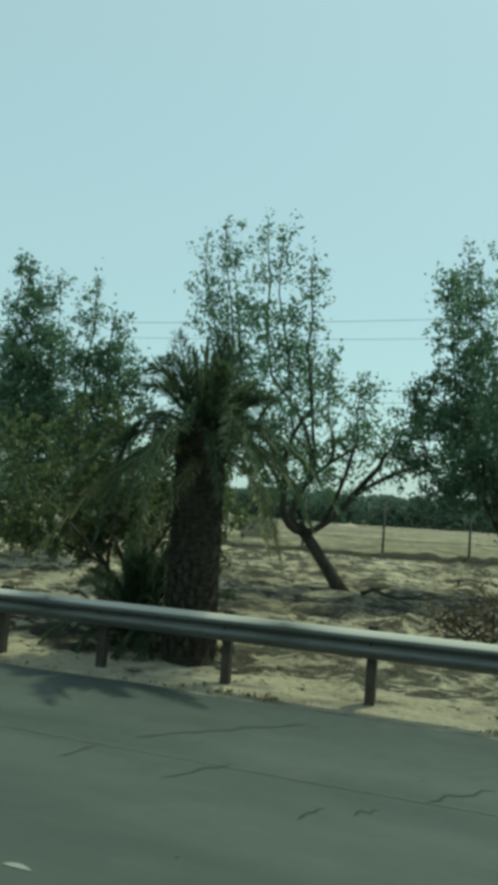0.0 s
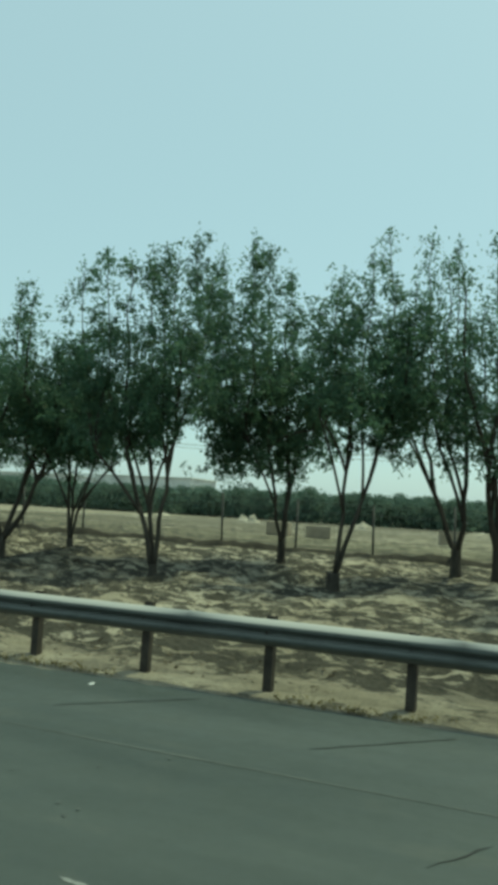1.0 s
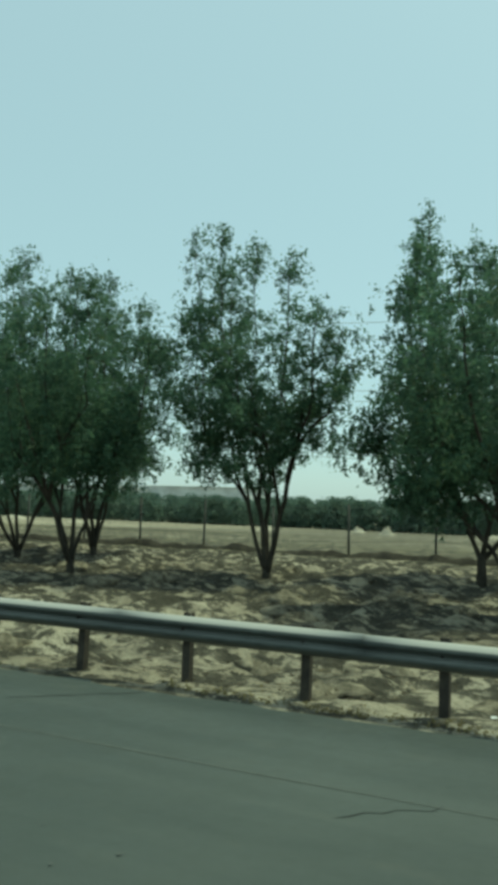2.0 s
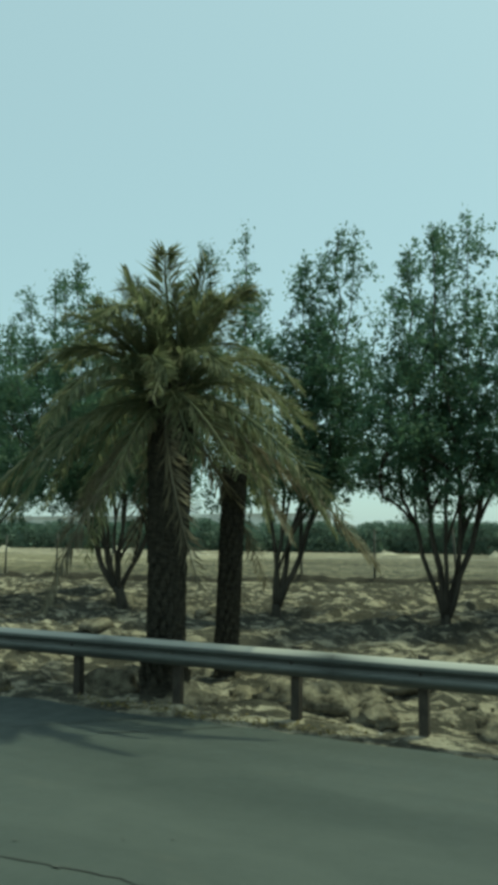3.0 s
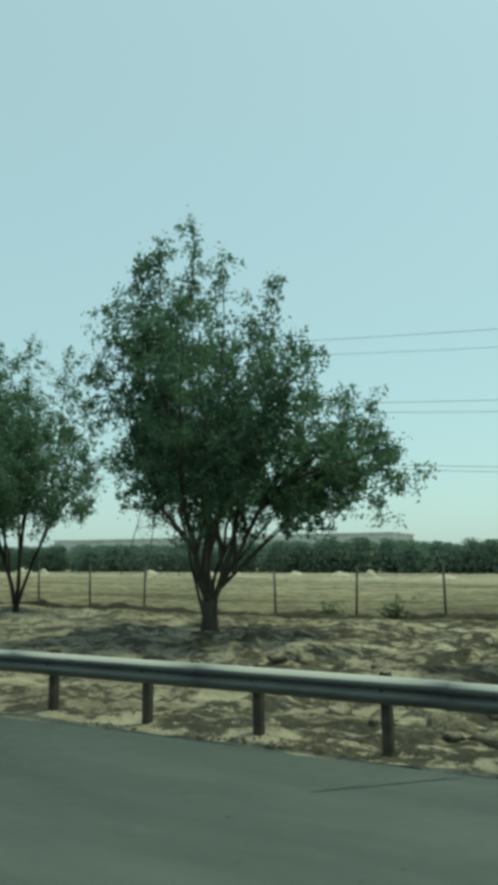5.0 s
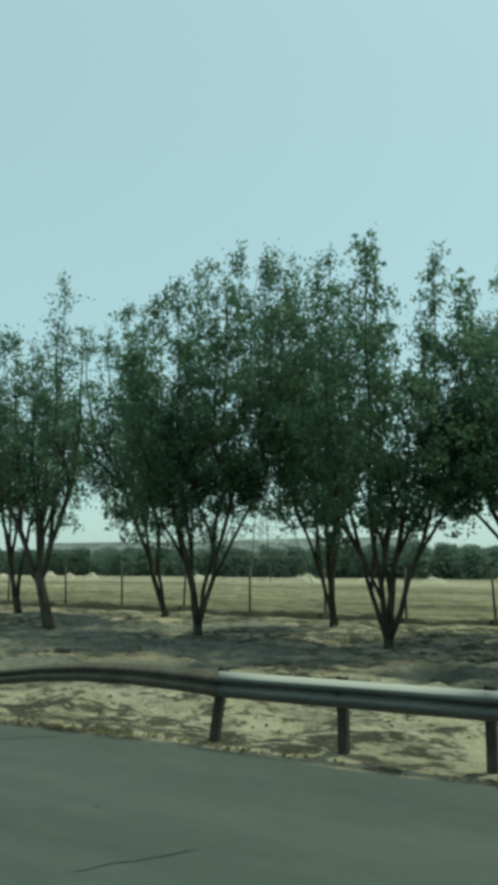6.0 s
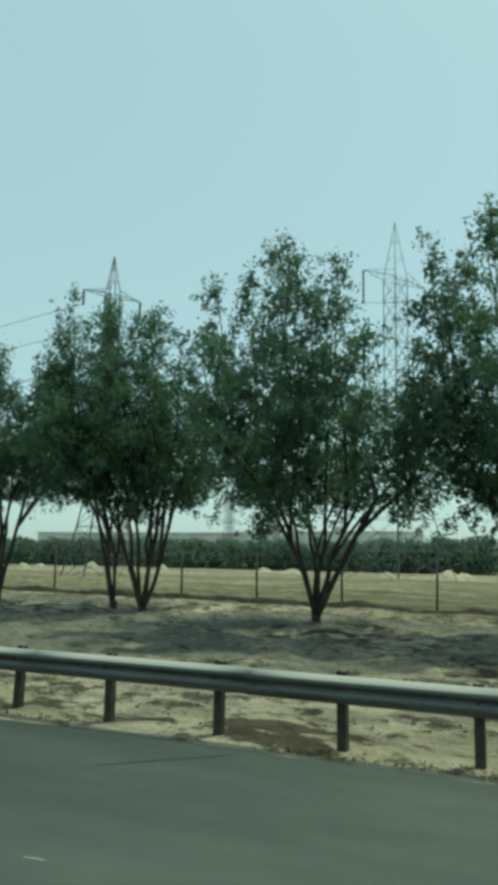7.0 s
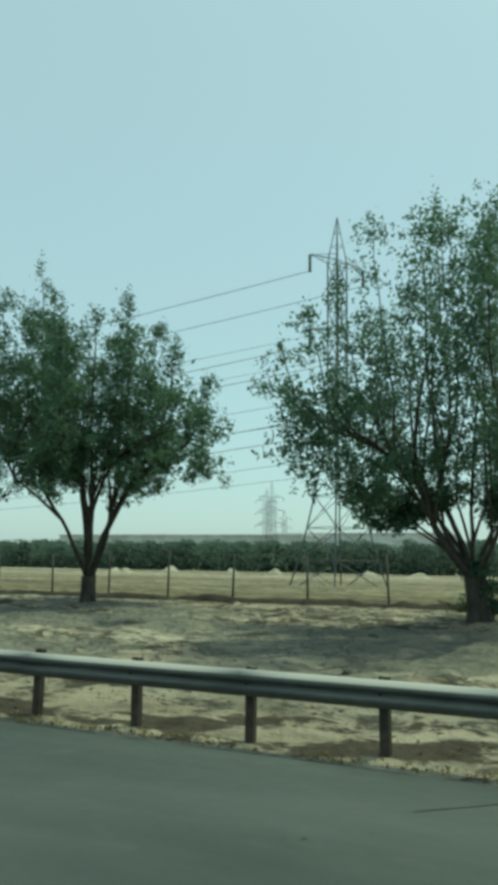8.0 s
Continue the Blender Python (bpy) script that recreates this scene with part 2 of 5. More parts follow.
def leaf_material(name, dark, light, dry=(0.16, 0.14, 0.06)):
    m, n, l, b = material(name, 0.55, 0, 0.3)
    geo = n.new("ShaderNodeNewGeometry")
    col = ramp_of(n, l, geo.outputs["Random Per Island"], (0.0, dark), (0.85, light), (1.0, dry))
    patch = ramp_of(n, l, noise_of(n, l, place_of(n, l), 0.8, 3), (0.35, (0.7,) * 3), (0.65, (1.0,) * 3))
    col = mix_of(n, l, 1.0, col, patch, "MULTIPLY")
    l.new(col, b.inputs["Base Color"])
    tr = n.new("ShaderNodeBsdfTranslucent")
    l.new(col, tr.inputs["Color"])
    mx = n.new("ShaderNodeMixShader")
    mx.inputs[0].default_value = 0.5
    l.new(b.outputs[0], mx.inputs[1])
    l.new(tr.outputs[0], mx.inputs[2])
    l.new(mx.outputs[0], n["Material Output"].inputs["Surface"])
    return m


def sunlit_dusty_steel():
    """Dull galvanised steel, streaked, with pale dust on what faces up and a sunlit top edge painted in."""
    m, n, l, b = material("galvanised_steel", 0.62, 0.3, 0.3)
    v = place_of(n, l, (0.5, 1, 3))
    col = ramp_of(n, l, noise_of(n, l, v, 2.2, 6, 0.62), (0.3, (0.08, 0.086, 0.078)), (0.7, (0.15, 0.155, 0.14)))
    col = mix_of(n, l, 0.8, col, ramp_of(n, l, noise_of(n, l, v, 16, 3), (0.35, (0.7,) * 3), (0.65, (1.0,) * 3)), "MULTIPLY")
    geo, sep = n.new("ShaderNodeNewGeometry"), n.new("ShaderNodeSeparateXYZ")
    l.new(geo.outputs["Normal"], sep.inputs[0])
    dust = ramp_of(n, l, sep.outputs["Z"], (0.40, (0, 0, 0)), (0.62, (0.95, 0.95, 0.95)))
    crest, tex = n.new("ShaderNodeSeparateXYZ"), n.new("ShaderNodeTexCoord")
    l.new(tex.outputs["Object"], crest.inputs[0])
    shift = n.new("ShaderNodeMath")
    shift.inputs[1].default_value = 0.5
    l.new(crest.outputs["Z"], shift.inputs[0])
    # paints the sunlit strip: pale tone full on the top edge, weak below
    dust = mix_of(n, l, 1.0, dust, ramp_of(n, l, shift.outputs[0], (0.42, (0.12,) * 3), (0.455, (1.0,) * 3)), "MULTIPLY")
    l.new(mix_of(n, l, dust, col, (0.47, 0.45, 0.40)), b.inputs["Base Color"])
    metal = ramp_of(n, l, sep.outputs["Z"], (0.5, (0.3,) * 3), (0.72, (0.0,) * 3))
    l.new(metal, b.inputs["Metallic"])
    bump_of(n, l, b, noise_of(n, l, v, 9, 4), 0.1, 0.003)
    return m


SAND = sand_material()
ASPHALT = asphalt_material()
STEEL = sunlit_dusty_steel()
POST_STEEL = mottled("weathered_post_steel", (0.036, 0.029, 0.022), (0.09, 0.074, 0.056), 4, 0.8, 0.15, 0.2, 0.004)
BARK = mottled("bark", (0.042, 0.038, 0.031), (0.115, 0.10, 0.08), 5, 0.95, 0, 0.9, 0.03, (1, 1, 0.25), 0.15)
LEAF = leaf_material("grey_green_leaf", (0.075, 0.138, 0.088), (0.15, 0.25, 0.15), (0.15, 0.19, 0.09))
OLIVE_LEAF = leaf_material("olive_leaf", (0.07, 0.105, 0.05), (0.15, 0.19, 0.085), (0.20, 0.18, 0.08))
# distance haze is put into the colour: paler, flatter greens than LEAF
HAZY_BELT_LEAF = leaf_material("hazy_far_leaf", (0.135, 0.20, 0.155), (0.165, 0.23, 0.175), (0.165, 0.22, 0.16))
FENCE_STEEL = mottled("fence_post_steel", (0.05, 0.05, 0.045), (0.12, 0.12, 0.11), 5, 0.75, 0.3)
LITTER = mottled("dark_windblown_litter", (0.03, 0.027, 0.02), (0.09, 0.078, 0.058), 3, 0.95, 0, 0.8, 0.04)


# ---- building helpers ----
def mesh_of(name, verts, faces, mat, smooth=False):
    me = bpy.data.meshes.new(name)
    me.from_pydata([tuple(v) for v in verts], [], faces)
    me.materials.append(mat)
    if smooth:
        me.polygons.foreach_set("use_smooth", [True] * len(me.polygons))
    me.update()
    return me


def part(name, me, parent, label="", kind=""):
    ob = new(name, me)
    ob.parent = parent
    return tagged(ob, label=label, kind=kind)


class Shape:
    """Gathers tubes, boxes and strips into one mesh."""

    def __init__(self):
        self.v, self.f = [], []

    def add(self, verts, faces):
        k = len(self.v)
        self.v += [tuple(p) for p in verts]
        self.f += [tuple(i + k for i in q) for q in faces]

    def tube(self, pts, radii, sides=6, cap=True):
        pts = [Vector(p) for p in pts]
        k, n = len(self.v), len(pts)
        for i, p in enumerate(pts):
            d = (pts[min(i + 1, n - 1)] - pts[max(i - 1, 0)]).normalized()
            a = d.cross(Vector((0.31, 0.95, 0.05))).normalized()
            b = d.cross(a)
            for j in range(sides):
                w = 2 * math.pi * j / sides
                self.v.append(tuple(p + (math.cos(w) * a + math.sin(w) * b) * float(radii[i])))
        for i in range(n - 1):
            for j in range(sides):
                q = (j + 1) % sides
                self.f.append((k + i * sides + j, k + i * sides + q, k + (i + 1) * sides + q, k + (i + 1) * sides + j))
        if cap:
            self.f.append(tuple(k + j for j in range(sides))[::-1])
            self.f.append(tuple(k + (n - 1) * sides + j for j in range(sides)))

    def box(self, lo, hi, m=None):
        c = [Vector((x, y, z)) for x in (lo[0], hi[0]) for y in (lo[1], hi[1]) for z in (lo[2], hi[2])]
        c = [m @ p for p in c] if m else c
        self.add(c, [(0, 1, 3, 2), (4, 6, 7, 5), (0, 4, 5, 1), (2, 3, 7, 6), (0, 2, 6, 4), (1, 5, 7, 3)])

    def mesh(self, name, mat, smooth=False):
        return mesh_of(name, self.v, self.f, mat, smooth)


# ---- ground and road ----
RISE_Y, RISE_Z = (8.4, 12, 18.5, 25.3, 40, 150), (0, 0.12, 0.40, 0.66, 0.6, 0.0)
ALONG_X, ALONG_S = (-190, -160, -140, -118, -95, -75, -60, -45, 20), (1.45, 1.4, 1.1, 0.75, 0.6, 0.6, 0.8, 1.15, 1.15)

FENCE_ALONG = (-190, -177, -160, -150, -140, -130, -118, -103, -95, -88, -70, -60, -40, -30, -20, -3, 20)
FENCE_RISE = (0.66, 0.70, 0.76, 0.72, 0.62, 0.52, 0.40, 0.24, 0.36, 0.55, 0.62, 0.86, 0.90, 0.80, 0.78, 0.80, 0.80)

FOOT_MOUNDS = [(-11.65, 17.82, 0.15), (-22.77, 18.65, -0.16), (-31.08, 19.42, 0.3), (-33.23, 19.0, -0.45), (-36.85, 17.04, -0.1), (-38.45, 22.25, -0.2), (-87.66, 16.6, 0.18), (-85.6, 19.4, -0.02), (-79.29, 18.66, -0.28), (-102.0, 18.1, 0.1), (-116.82, 19.2, -0.15), (-126.99, 18.33, -0.03), (-129.54, 19.7, 0.25), (-140.6, 19.71, 0.1), (-153.41, 21.6, -0.15), (-158.88, 19.6, 0.27), (-147.3, 21.6, -0.28), (-67.7, 18.9, -0.25), (-73.89, 19.2, -0.13), (-133.87, 18.95, -0.03), (-122.29, 19.06, -0.1), (-27.46, 18.0, -0.2)]


def ground_z(x, y):
    if y < 8.0:
        return -0.05
    big = float(np.interp(y, RISE_Y, RISE_Z) * np.interp(x, ALONG_X, ALONG_S))
    if y > 21:
        line = float(np.interp(x, FENCE_ALONG, FENCE_RISE) * np.interp(y, (25.3, 40, 150), (1.0, 0.85, 0.0)))
        big += (line - big) * min(1.0, (y - 21) / 4.0)
    lumps = 0.5 * noise.noise((x * 0.55, y * 0.8, 3.0)) + 0.35 * noise.noise((x * 1.5, y * 2.0, 9.0)) + 0.27 * noise.noise((x * 2.7, y * 3.1, 1.0)) - 0.5 * abs(noise.noise((x * 0.9, y * 1.2, 20.0)))
    rough = float(np.interp(x, (-104, -96, -40, -24), (0.0, 1.0, 1.0, 0.0)))
    lumps += rough * (0.30 * noise.noise((x * 2.2, y * 2.5, 41.0)) - 0.55 * abs(noise.noise((x * 1.4, y * 1.7, 33.0))) + 0.25)
    calm = float(np.interp(x, (-125, -108), (0.24, 0.36)))
    amp = float(np.interp(y, (8.3, 9.0, 10.5, 22, 27, 60, 150), (0.02, 0.08 + 0.1 * rough, calm, calm, 0.10, 0.04, 0.02)))
    edge = float(np.interp(y, (8.0, 8.35, 8.7), (-0.05, 0.0, 0.03)))
    foot = sum(dz * math.exp(-((x - fx) ** 2 + (y - fy) ** 2) / 2.2) for fx, fy, dz in FOOT_MOUNDS if abs(x - fx) < 4 and abs(y - fy) < 4) if 12 < y < 26 else 0.0
    return big + lumps * amp + edge + foot


def grid_mesh(xs, ys, name, mat, zf):
    nx, ny = len(xs), len(ys)
    v = [(x, y, zf(x, y)) for y in ys for x in xs]
    f = [(j * nx + i, j * nx + i + 1, (j + 1) * nx + i + 1, (j + 1) * nx + i) for j in range(ny - 1) for i in range(nx - 1)]
    return mesh_of(name, v, f, mat, True)


near_x = list(np.arange(-230, 40.1, 0.3))
gx = [-3000, -1500, -700, -400, -300, -260] + near_x + [60, 100, 200, 400, 900, 2000, 3000]
gy = [-3000, -900, -300, -100, -30, -14, 7.9] + list(np.arange(8.1, 9.3, 0.15)) + list(np.arange(9.3, 27, 0.3)) + list(np.arange(27, 60, 1.5)) + [64, 70, 78, 90, 105, 125, 150, 180, 230, 320, 600, 1200, 3000]
ground = tagged(new("ground", grid_mesh(gx, gy, "ground", SAND, ground_z)), "pale sandy desert verge, lumpy, with dark litter and painted shade", "ground", kind="structure")
road_shape = Shape()
road_shape.box((-420, -13.0, -0.3), (160, 8.42, 0.0))
road = tagged(new("road", road_shape.mesh("road", ASPHALT)), "worn grey asphalt carriageway with cracks and dust", "road", kind="structure")

# ---- guardrail ----
RAIL_Y, RAIL_TOP, STEP = 8.675, 0.88, 1.62
W_PROFILE = [(0.0, 0.0), (-0.010, -0.002), (-0.030, -0.018), (-0.066, -0.056), (-0.080, -0.076), (-0.082, -0.098), (-0.074, -0.112), (-0.016, -0.140), (0.0, -0.150),
             (0.0, -0.162), (-0.016, -0.172), (-0.074, -0.200), (-0.082, -0.214), (-0.082, -0.236), (-0.066, -0.258), (-0.030, -0.296), (-0.010, -0.310), (0.0, -0.312)]


def beam_mesh(path, name="beam", drop=0.0, pinch=0.0, mat=None):
    """A W-shaped steel beam swept along a path of (place, up); two skins 4 mm apart."""
    v, f, k = [], [], len(W_PROFILE)
    for i, (p, up) in enumerate(path):
        p, up = Vector(p), Vector(up).normalized()
        d = (Vector(path[min(i + 1, len(path) - 1)][0]) - Vector(path[max(i - 1, 0)][0])).normalized()
        out = d.cross(up).normalized()
        if out.y > 0:
            out = -out
        for skin in (0.0, 0.005):
            k_up = 1 - pinch * i / (len(path) - 1)
            v += [p + out * (-a - skin) + up * b * k_up - Vector((0, 0, drop)) for a, b in W_PROFILE]
    for i in range(len(path) - 1):
        a, b = i * 2 * k, (i + 1) * 2 * k
        for j in range(k - 1):
            f.append((a + j, a + j + 1, b + j + 1, b + j))
            f.append((a + k + j, b + k + j, b + k + j + 1, a + k + j + 1))
        f += [(a, b, b + k, a + k), (a + k - 1, a + 2 * k - 1, b + 2 * k - 1, b + k - 1)]
    for e in (0, (len(path) - 1) * 2 * k):
        f += [(e + j, e + k + j, e + k + j + 1, e + j + 1) for j in range(k - 1)]
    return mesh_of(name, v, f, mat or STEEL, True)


def post_mesh():
    """A C-section post with a spacer block, from 0.5 m under the ground to the beam's top."""
    s = Shape()
    s.box((-0.055, 0.085, -0.6), (0.055, 0.093, 0.905))
    s.box((-0.055, 0.093, -0.6), (-0.047, 0.19, 0.905))
    s.box((0.047, 0.093, -0.6), (0.055, 0.19, 0.905))
    s.box((-0.045, 0.0, 0.60), (0.045, 0.083, 0.86))
    return s.mesh("post", POST_STEEL)


def bolt_mesh():
    s = Shape()
    s.tube([(0, 0, 0), (0, -0.016, 0), (0, -0.022, 0)], [0.022, 0.02, 0.01], 8)
    return s.mesh("bolt", POST_STEEL)


POST, BOLT = post_mesh(), bolt_mesh()
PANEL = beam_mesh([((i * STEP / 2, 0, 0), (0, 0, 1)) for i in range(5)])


def guardrail(x_from, panels, label, knots, places, count):
    """A run of beam panels from x_from towards -x; its posts stand at the given places, evenly between the knots."""
    rail = tagged(new("guardrail"), label, "guardrail", group="guardrail runs")
    rail.location = (x_from, RAIL_Y, 0)
    for i in range(panels):
        bend = random.uniform(-0.006, 0.006)
        b = part("beam", PANEL, rail)
        b.location = (-2 * STEP * (i + 1) - 0.03, 0.004 * (i % 2), RAIL_TOP + bend)
        b.scale = (1 + 0.06 / (2 * STEP), 1, 1)
    for i in range(knots[0], knots[0] + count):
        p = part("post", POST, rail)
        px = float(np.interp(i, knots, places)) + random.uniform(-0.03, 0.03)
        p.location = (px - x_from, 0.012, random.uniform(-0.015, 0.012))
        p.rotation_euler = (random.uniform(-0.015, 0.015), random.uniform(-0.02, 0.02), random.uniform(-0.06, 0.06))
        part("bolt", BOLT, p).location = (0, -0.014, RAIL_TOP - 0.156)
    return rail


first_rail = guardrail(13.86, 40, "galvanised steel W-beam guardrail on weathered steel posts",
                       (-9, 0, 1, 2, 5, 6, 7, 8, 9, 11, 14, 16, 17, 18, 19, 35, 43, 45, 48, 54, 68),
                       (13.3, -1.33, -3.11, -4.82, -9.38, -11.1, -12.58, -13.96, -15.54, -19.1, -24.13, -27.37, -28.65, -30.66, -32.26, -57.96, -71.15, -75.0, -80.16, -90.41, -114.21), 78)
second_rail = guardrail(-127.65, 20, "second galvanised W-beam guardrail beside the road, dusty",
                        (0, 1, 3, 7, 11, 14, 18, 21, 40), (-129.2, -131.05, -134.69, -141.05, -147.44, -152.22, -158.28, -163.21, -194.0), 39)

# ---- trees ----
SIDE = Vector((0.91, 0.41, 0)).normalized()
BACK = Vector((-SIDE.y, SIDE.x, 0))


def curve_pts(a, b, c, n):
    return [a * (1 - t) ** 2 + b * 2 * t * (1 - t) + c * t * t for t in (i / (n - 1) for i in range(n))]


def leaf_cloud(pts, size, rng, droop=0.5):
    """One small pointed leaf at each point."""
    n = len(pts)
    d = rng.normal(size=(n, 3))
    d[:, 2] -= droop
    d /= np.linalg.norm(d, axis=1)[:, None]
    w = np.cross(d, rng.normal(size=(n, 3)))
    w /= np.linalg.norm(w, axis=1)[:, None]
    ln = size * rng.uniform(0.6, 1.3, (n, 1))
    return np.stack([pts - d * ln * 0.5 + w * ln * 0.3, pts + d * ln * 0.62, pts - d * ln * 0.4 - w * ln * 0.3], 1).reshape(-1, 3)


def leaves_mesh(name, v, mat):
    me = bpy.data.meshes.new(name)
    n = len(v) // 3
    me.vertices.add(3 * n)
    me.loops.add(3 * n)
    me.polygons.add(n)
    me.vertices.foreach_set("co", v.astype(np.float32).ravel())
    me.loops.foreach_set("vertex_index", np.arange(3 * n, dtype=np.int32))
    me.polygons.foreach_set("loop_start", np.arange(0, 3 * n, 3, dtype=np.int32))
    me.materials.append(mat)
    me.update(calc_edges=True)
    return me


def leafy_tree(x, y, clear, left, right, tops, stems=4, lush=1.0, tilt=0.0, fork=0.35, label="", leaf=None, stout=1.0, name="tree", category="tree", group="roadside trees", clumps=()):
    """A many-stemmed roadside tree: stems that part low down and carry upright, pointed masses of small leaves.
    clear: height of its lowest leaves; left, right: reach of the crown along the road; tops: place along the road and height of each
    mass; fork: height at which the stems part; tilt: sideways run of the trunk below that; clumps: dense ones (along, back, height, size)
    hanging below the crown or sprouting from the trunk."""
    rng = np.random.RandomState(int(abs(x) * 100 + y * 7))
    root = tagged(new(name), label or "grey-green leafy tree with several dark stems on sand", category, group=group)
    root.location = (x, y, ground_z(x, y) - 0.06)
    wood, twigs, pts = Shape(), Shape(), []
    width, h = left + right, max(t[1] for t in tops)
    depth = 0.42 * width
    girth = 0.045 + 0.0062 * h + (0.018 if fork > 0.8 else 0)
    knot = SIDE * tilt + Vector((0, 0, fork))
    low_line = curve_pts(Vector((0, 0, -0.2)), Vector((0, 0, fork * 0.4)) + SIDE * tilt * 0.4, knot, 5)
    wood.tube(low_line, [girth * stout * k for k in (1.9, 1.4, 1.2, 1.15, 1.2)], 9)
    feet = []
    for i in range(stems):
        u = (i + 0.5 + rng.uniform(-0.3, 0.3)) / stems
        across = SIDE * ((-left + u * width) * 0.52 * min(1.0, 5.6 / width)) + BACK * rng.uniform(-0.75, 0.35) * depth
        foot = across + Vector((0, 0, clear * rng.uniform(0.95, 1.2)))
        knee = knot.lerp(across, rng.uniform(0.36, 0.5)) + SIDE * tilt * 0.3 + Vector((rng.uniform(-0.12, 0.12), 0, (clear - fork) * rng.uniform(0.42, 0.58)))
        line = curve_pts(knot * 0.9 + (across - knot).normalized() * girth * 0.5, knee, foot, 9)
        line = [p + Vector((noise.noise((x + p.x, i * 3.1, p.z * 1.1)), noise.noise((i * 2.3, p.y, p.z)), 0)) * 0.15 * min(1, j / 4) for j, p in enumerate(line)]
        r0 = girth * rng.uniform(0.5, 0.85)
        wood.tube(line, [r0 * (1 - 0.05 * j) for j in range(9)], 7)
        feet.append((line[-1], r0 * 0.70, line[-3]))
        for _ in range(1 + (rng.random_sample() < 0.4)):
            k = rng.randint(3, 7)
            spread = SIDE * rng.uniform(0.3, 0.85) * rng.choice((-1, 1)) + BACK * rng.uniform(-0.35, 0.35)
            end = line[-1] + spread + Vector((0, 0, rng.uniform(-0.15, 0.35)))
            branch = curve_pts(line[k], line[k].lerp(end, 0.5) + (line[k] - line[k - 1]).normalized() * 0.22, end, 6)
            wood.tube(branch, [r0 * (0.66 - 0.045 * j) for j in range(6)], 6)
            feet.append((branch[-1], r0 * 0.44, branch[-3]))
    lobes = []
    for dx, top in tops:
        edge = abs((dx + left) / width * 2 - 1)
        sy = rng.uniform(-1.2, 0.8) * depth * math.sqrt(max(0.08, 1 - min(1, edge) ** 2))
        lobes.append((dx, sy, top + (0.15 if h < 9.2 else 0.35) + (top - 1.6) * sy / (1.05 * y), 1.0))
    fillers = int(width / 0.38 * (0.4 + 0.6 * lush))
    for i in range(fillers):
        u = (i + 0.5 + rng.uniform(-0.4, 0.4)) / fillers
        dx = -left + u * width
        roof = float(np.interp(dx, *zip(*sorted(tops))))
        lobes.append((dx, rng.uniform(-1.25, 0.75) * depth, clear + max(0.9, roof - clear) * rng.uniform(0.38, 0.92), 1.45))
    total = sum(max(0.6, t - clear) * f for _, _, t, f in lobes)
    fat0 = 0.36 + 0.30 * width / max(3, len(tops) + 1)
    used = set()
    for dx, sy, top, full in lobes:
        side = abs(dx + (left - right) / 2) / (width / 2)
        low = clear + (rng.uniform(-0.10, 0.09) + 0.03 * min(1, side) ** 2) * (h - clear)
        low = min(low, top - 0.7)
        axis = SIDE * dx + BACK * sy
        foot, r0, before = min(feet, key=lambda q: (q[0] - axis).to_2d().length)
        tip = axis + Vector((0, 0, top))
        body = axis * 0.84 + Vector((0, 0, low + 0.35 * (top - low)))
        body.z = max(body.z, min(top - 0.3, foot.z + 0.5 * (body - foot).to_2d().length))
        bend = foot.lerp(body, 0.3) + (foot - before).normalized() * 0.22 * (body - foot).length
        used.add(tuple(foot))
        upper = curve_pts(foot, bend, body, 5) + curve_pts(body, body.lerp(tip, 0.5) + axis * 0.05, tip, 6)[1:]
        upper = [p + Vector((noise.noise((x + dx, sy, p.z * 0.9)), noise.noise((dx, x + sy, p.z * 0.9)), 0)) * 0.16 * min(1, j / 3) * (j < len(upper) - 1) for j, p in enumerate(upper)]
        wood.tube([before] + upper, [r0 * (1 - t / 12.2) ** 1.2 + 0.004 for t in range(len(upper) + 1)], 5)
        n_br = int(5 + (top - low) * 4.9 * full)
        for _ in range(n_br):
            t = rng.uniform(0.0, 1.0) ** 0.95
            k = t * 4.999
            at = upper[5 + int(k)].lerp(upper[min(9, 6 + int(k))], k % 1) if t > 0.36 else foot.lerp(body, 0.4 + t * 1.66)
            at = Vector((at.x, at.y, low + t * (top - low)))
            reach = fat0 * full * (0.36 + 0.85 * math.sin(math.pi * min(1.0, 0.25 + t * 0.68)) ** 0.9) * rng.uniform(0.5, 1.35)
            w = rng.uniform(0, 2 * math.pi)
            go = Vector((math.cos(w), math.sin(w), rng.uniform(-0.2, 1.0))).normalized() * reach
            end = at + go + Vector((0, 0, -0.35 * reach * rng.uniform(0, 1)))
            if rng.random_sample() < 0.4:
                twigs.tube(curve_pts(at, at + go * 0.6 + Vector((0, 0, 0.1)), end, 3), [0.011, 0.007, 0.003], 3, False)
            n_leaf = int(lush * (34 + 80 * reach) * (1.10 - (0.32 if full == 1.0 else 0.28) * t))
            tufts = 3 + int(5 * reach)
            a, b = np.array(at), np.array(end)
            heart = a + (b - a) * rng.uniform(0.3, 1.08, (tufts, 1)) + rng.normal(size=(tufts, 3)) * 0.13
            pick = rng.randint(0, tufts, n_leaf)
            pts.append(heart[pick] + rng.normal(size=(n_leaf, 3)) * rng.uniform(0.035, 0.12, (tufts, 1))[pick])
        n_top = int(lush * 84)
        pts.append(np.array(tip) + rng.normal(size=(n_top, 3)) * (0.09, 0.09, 0.24) - (0, 0, 0.25))
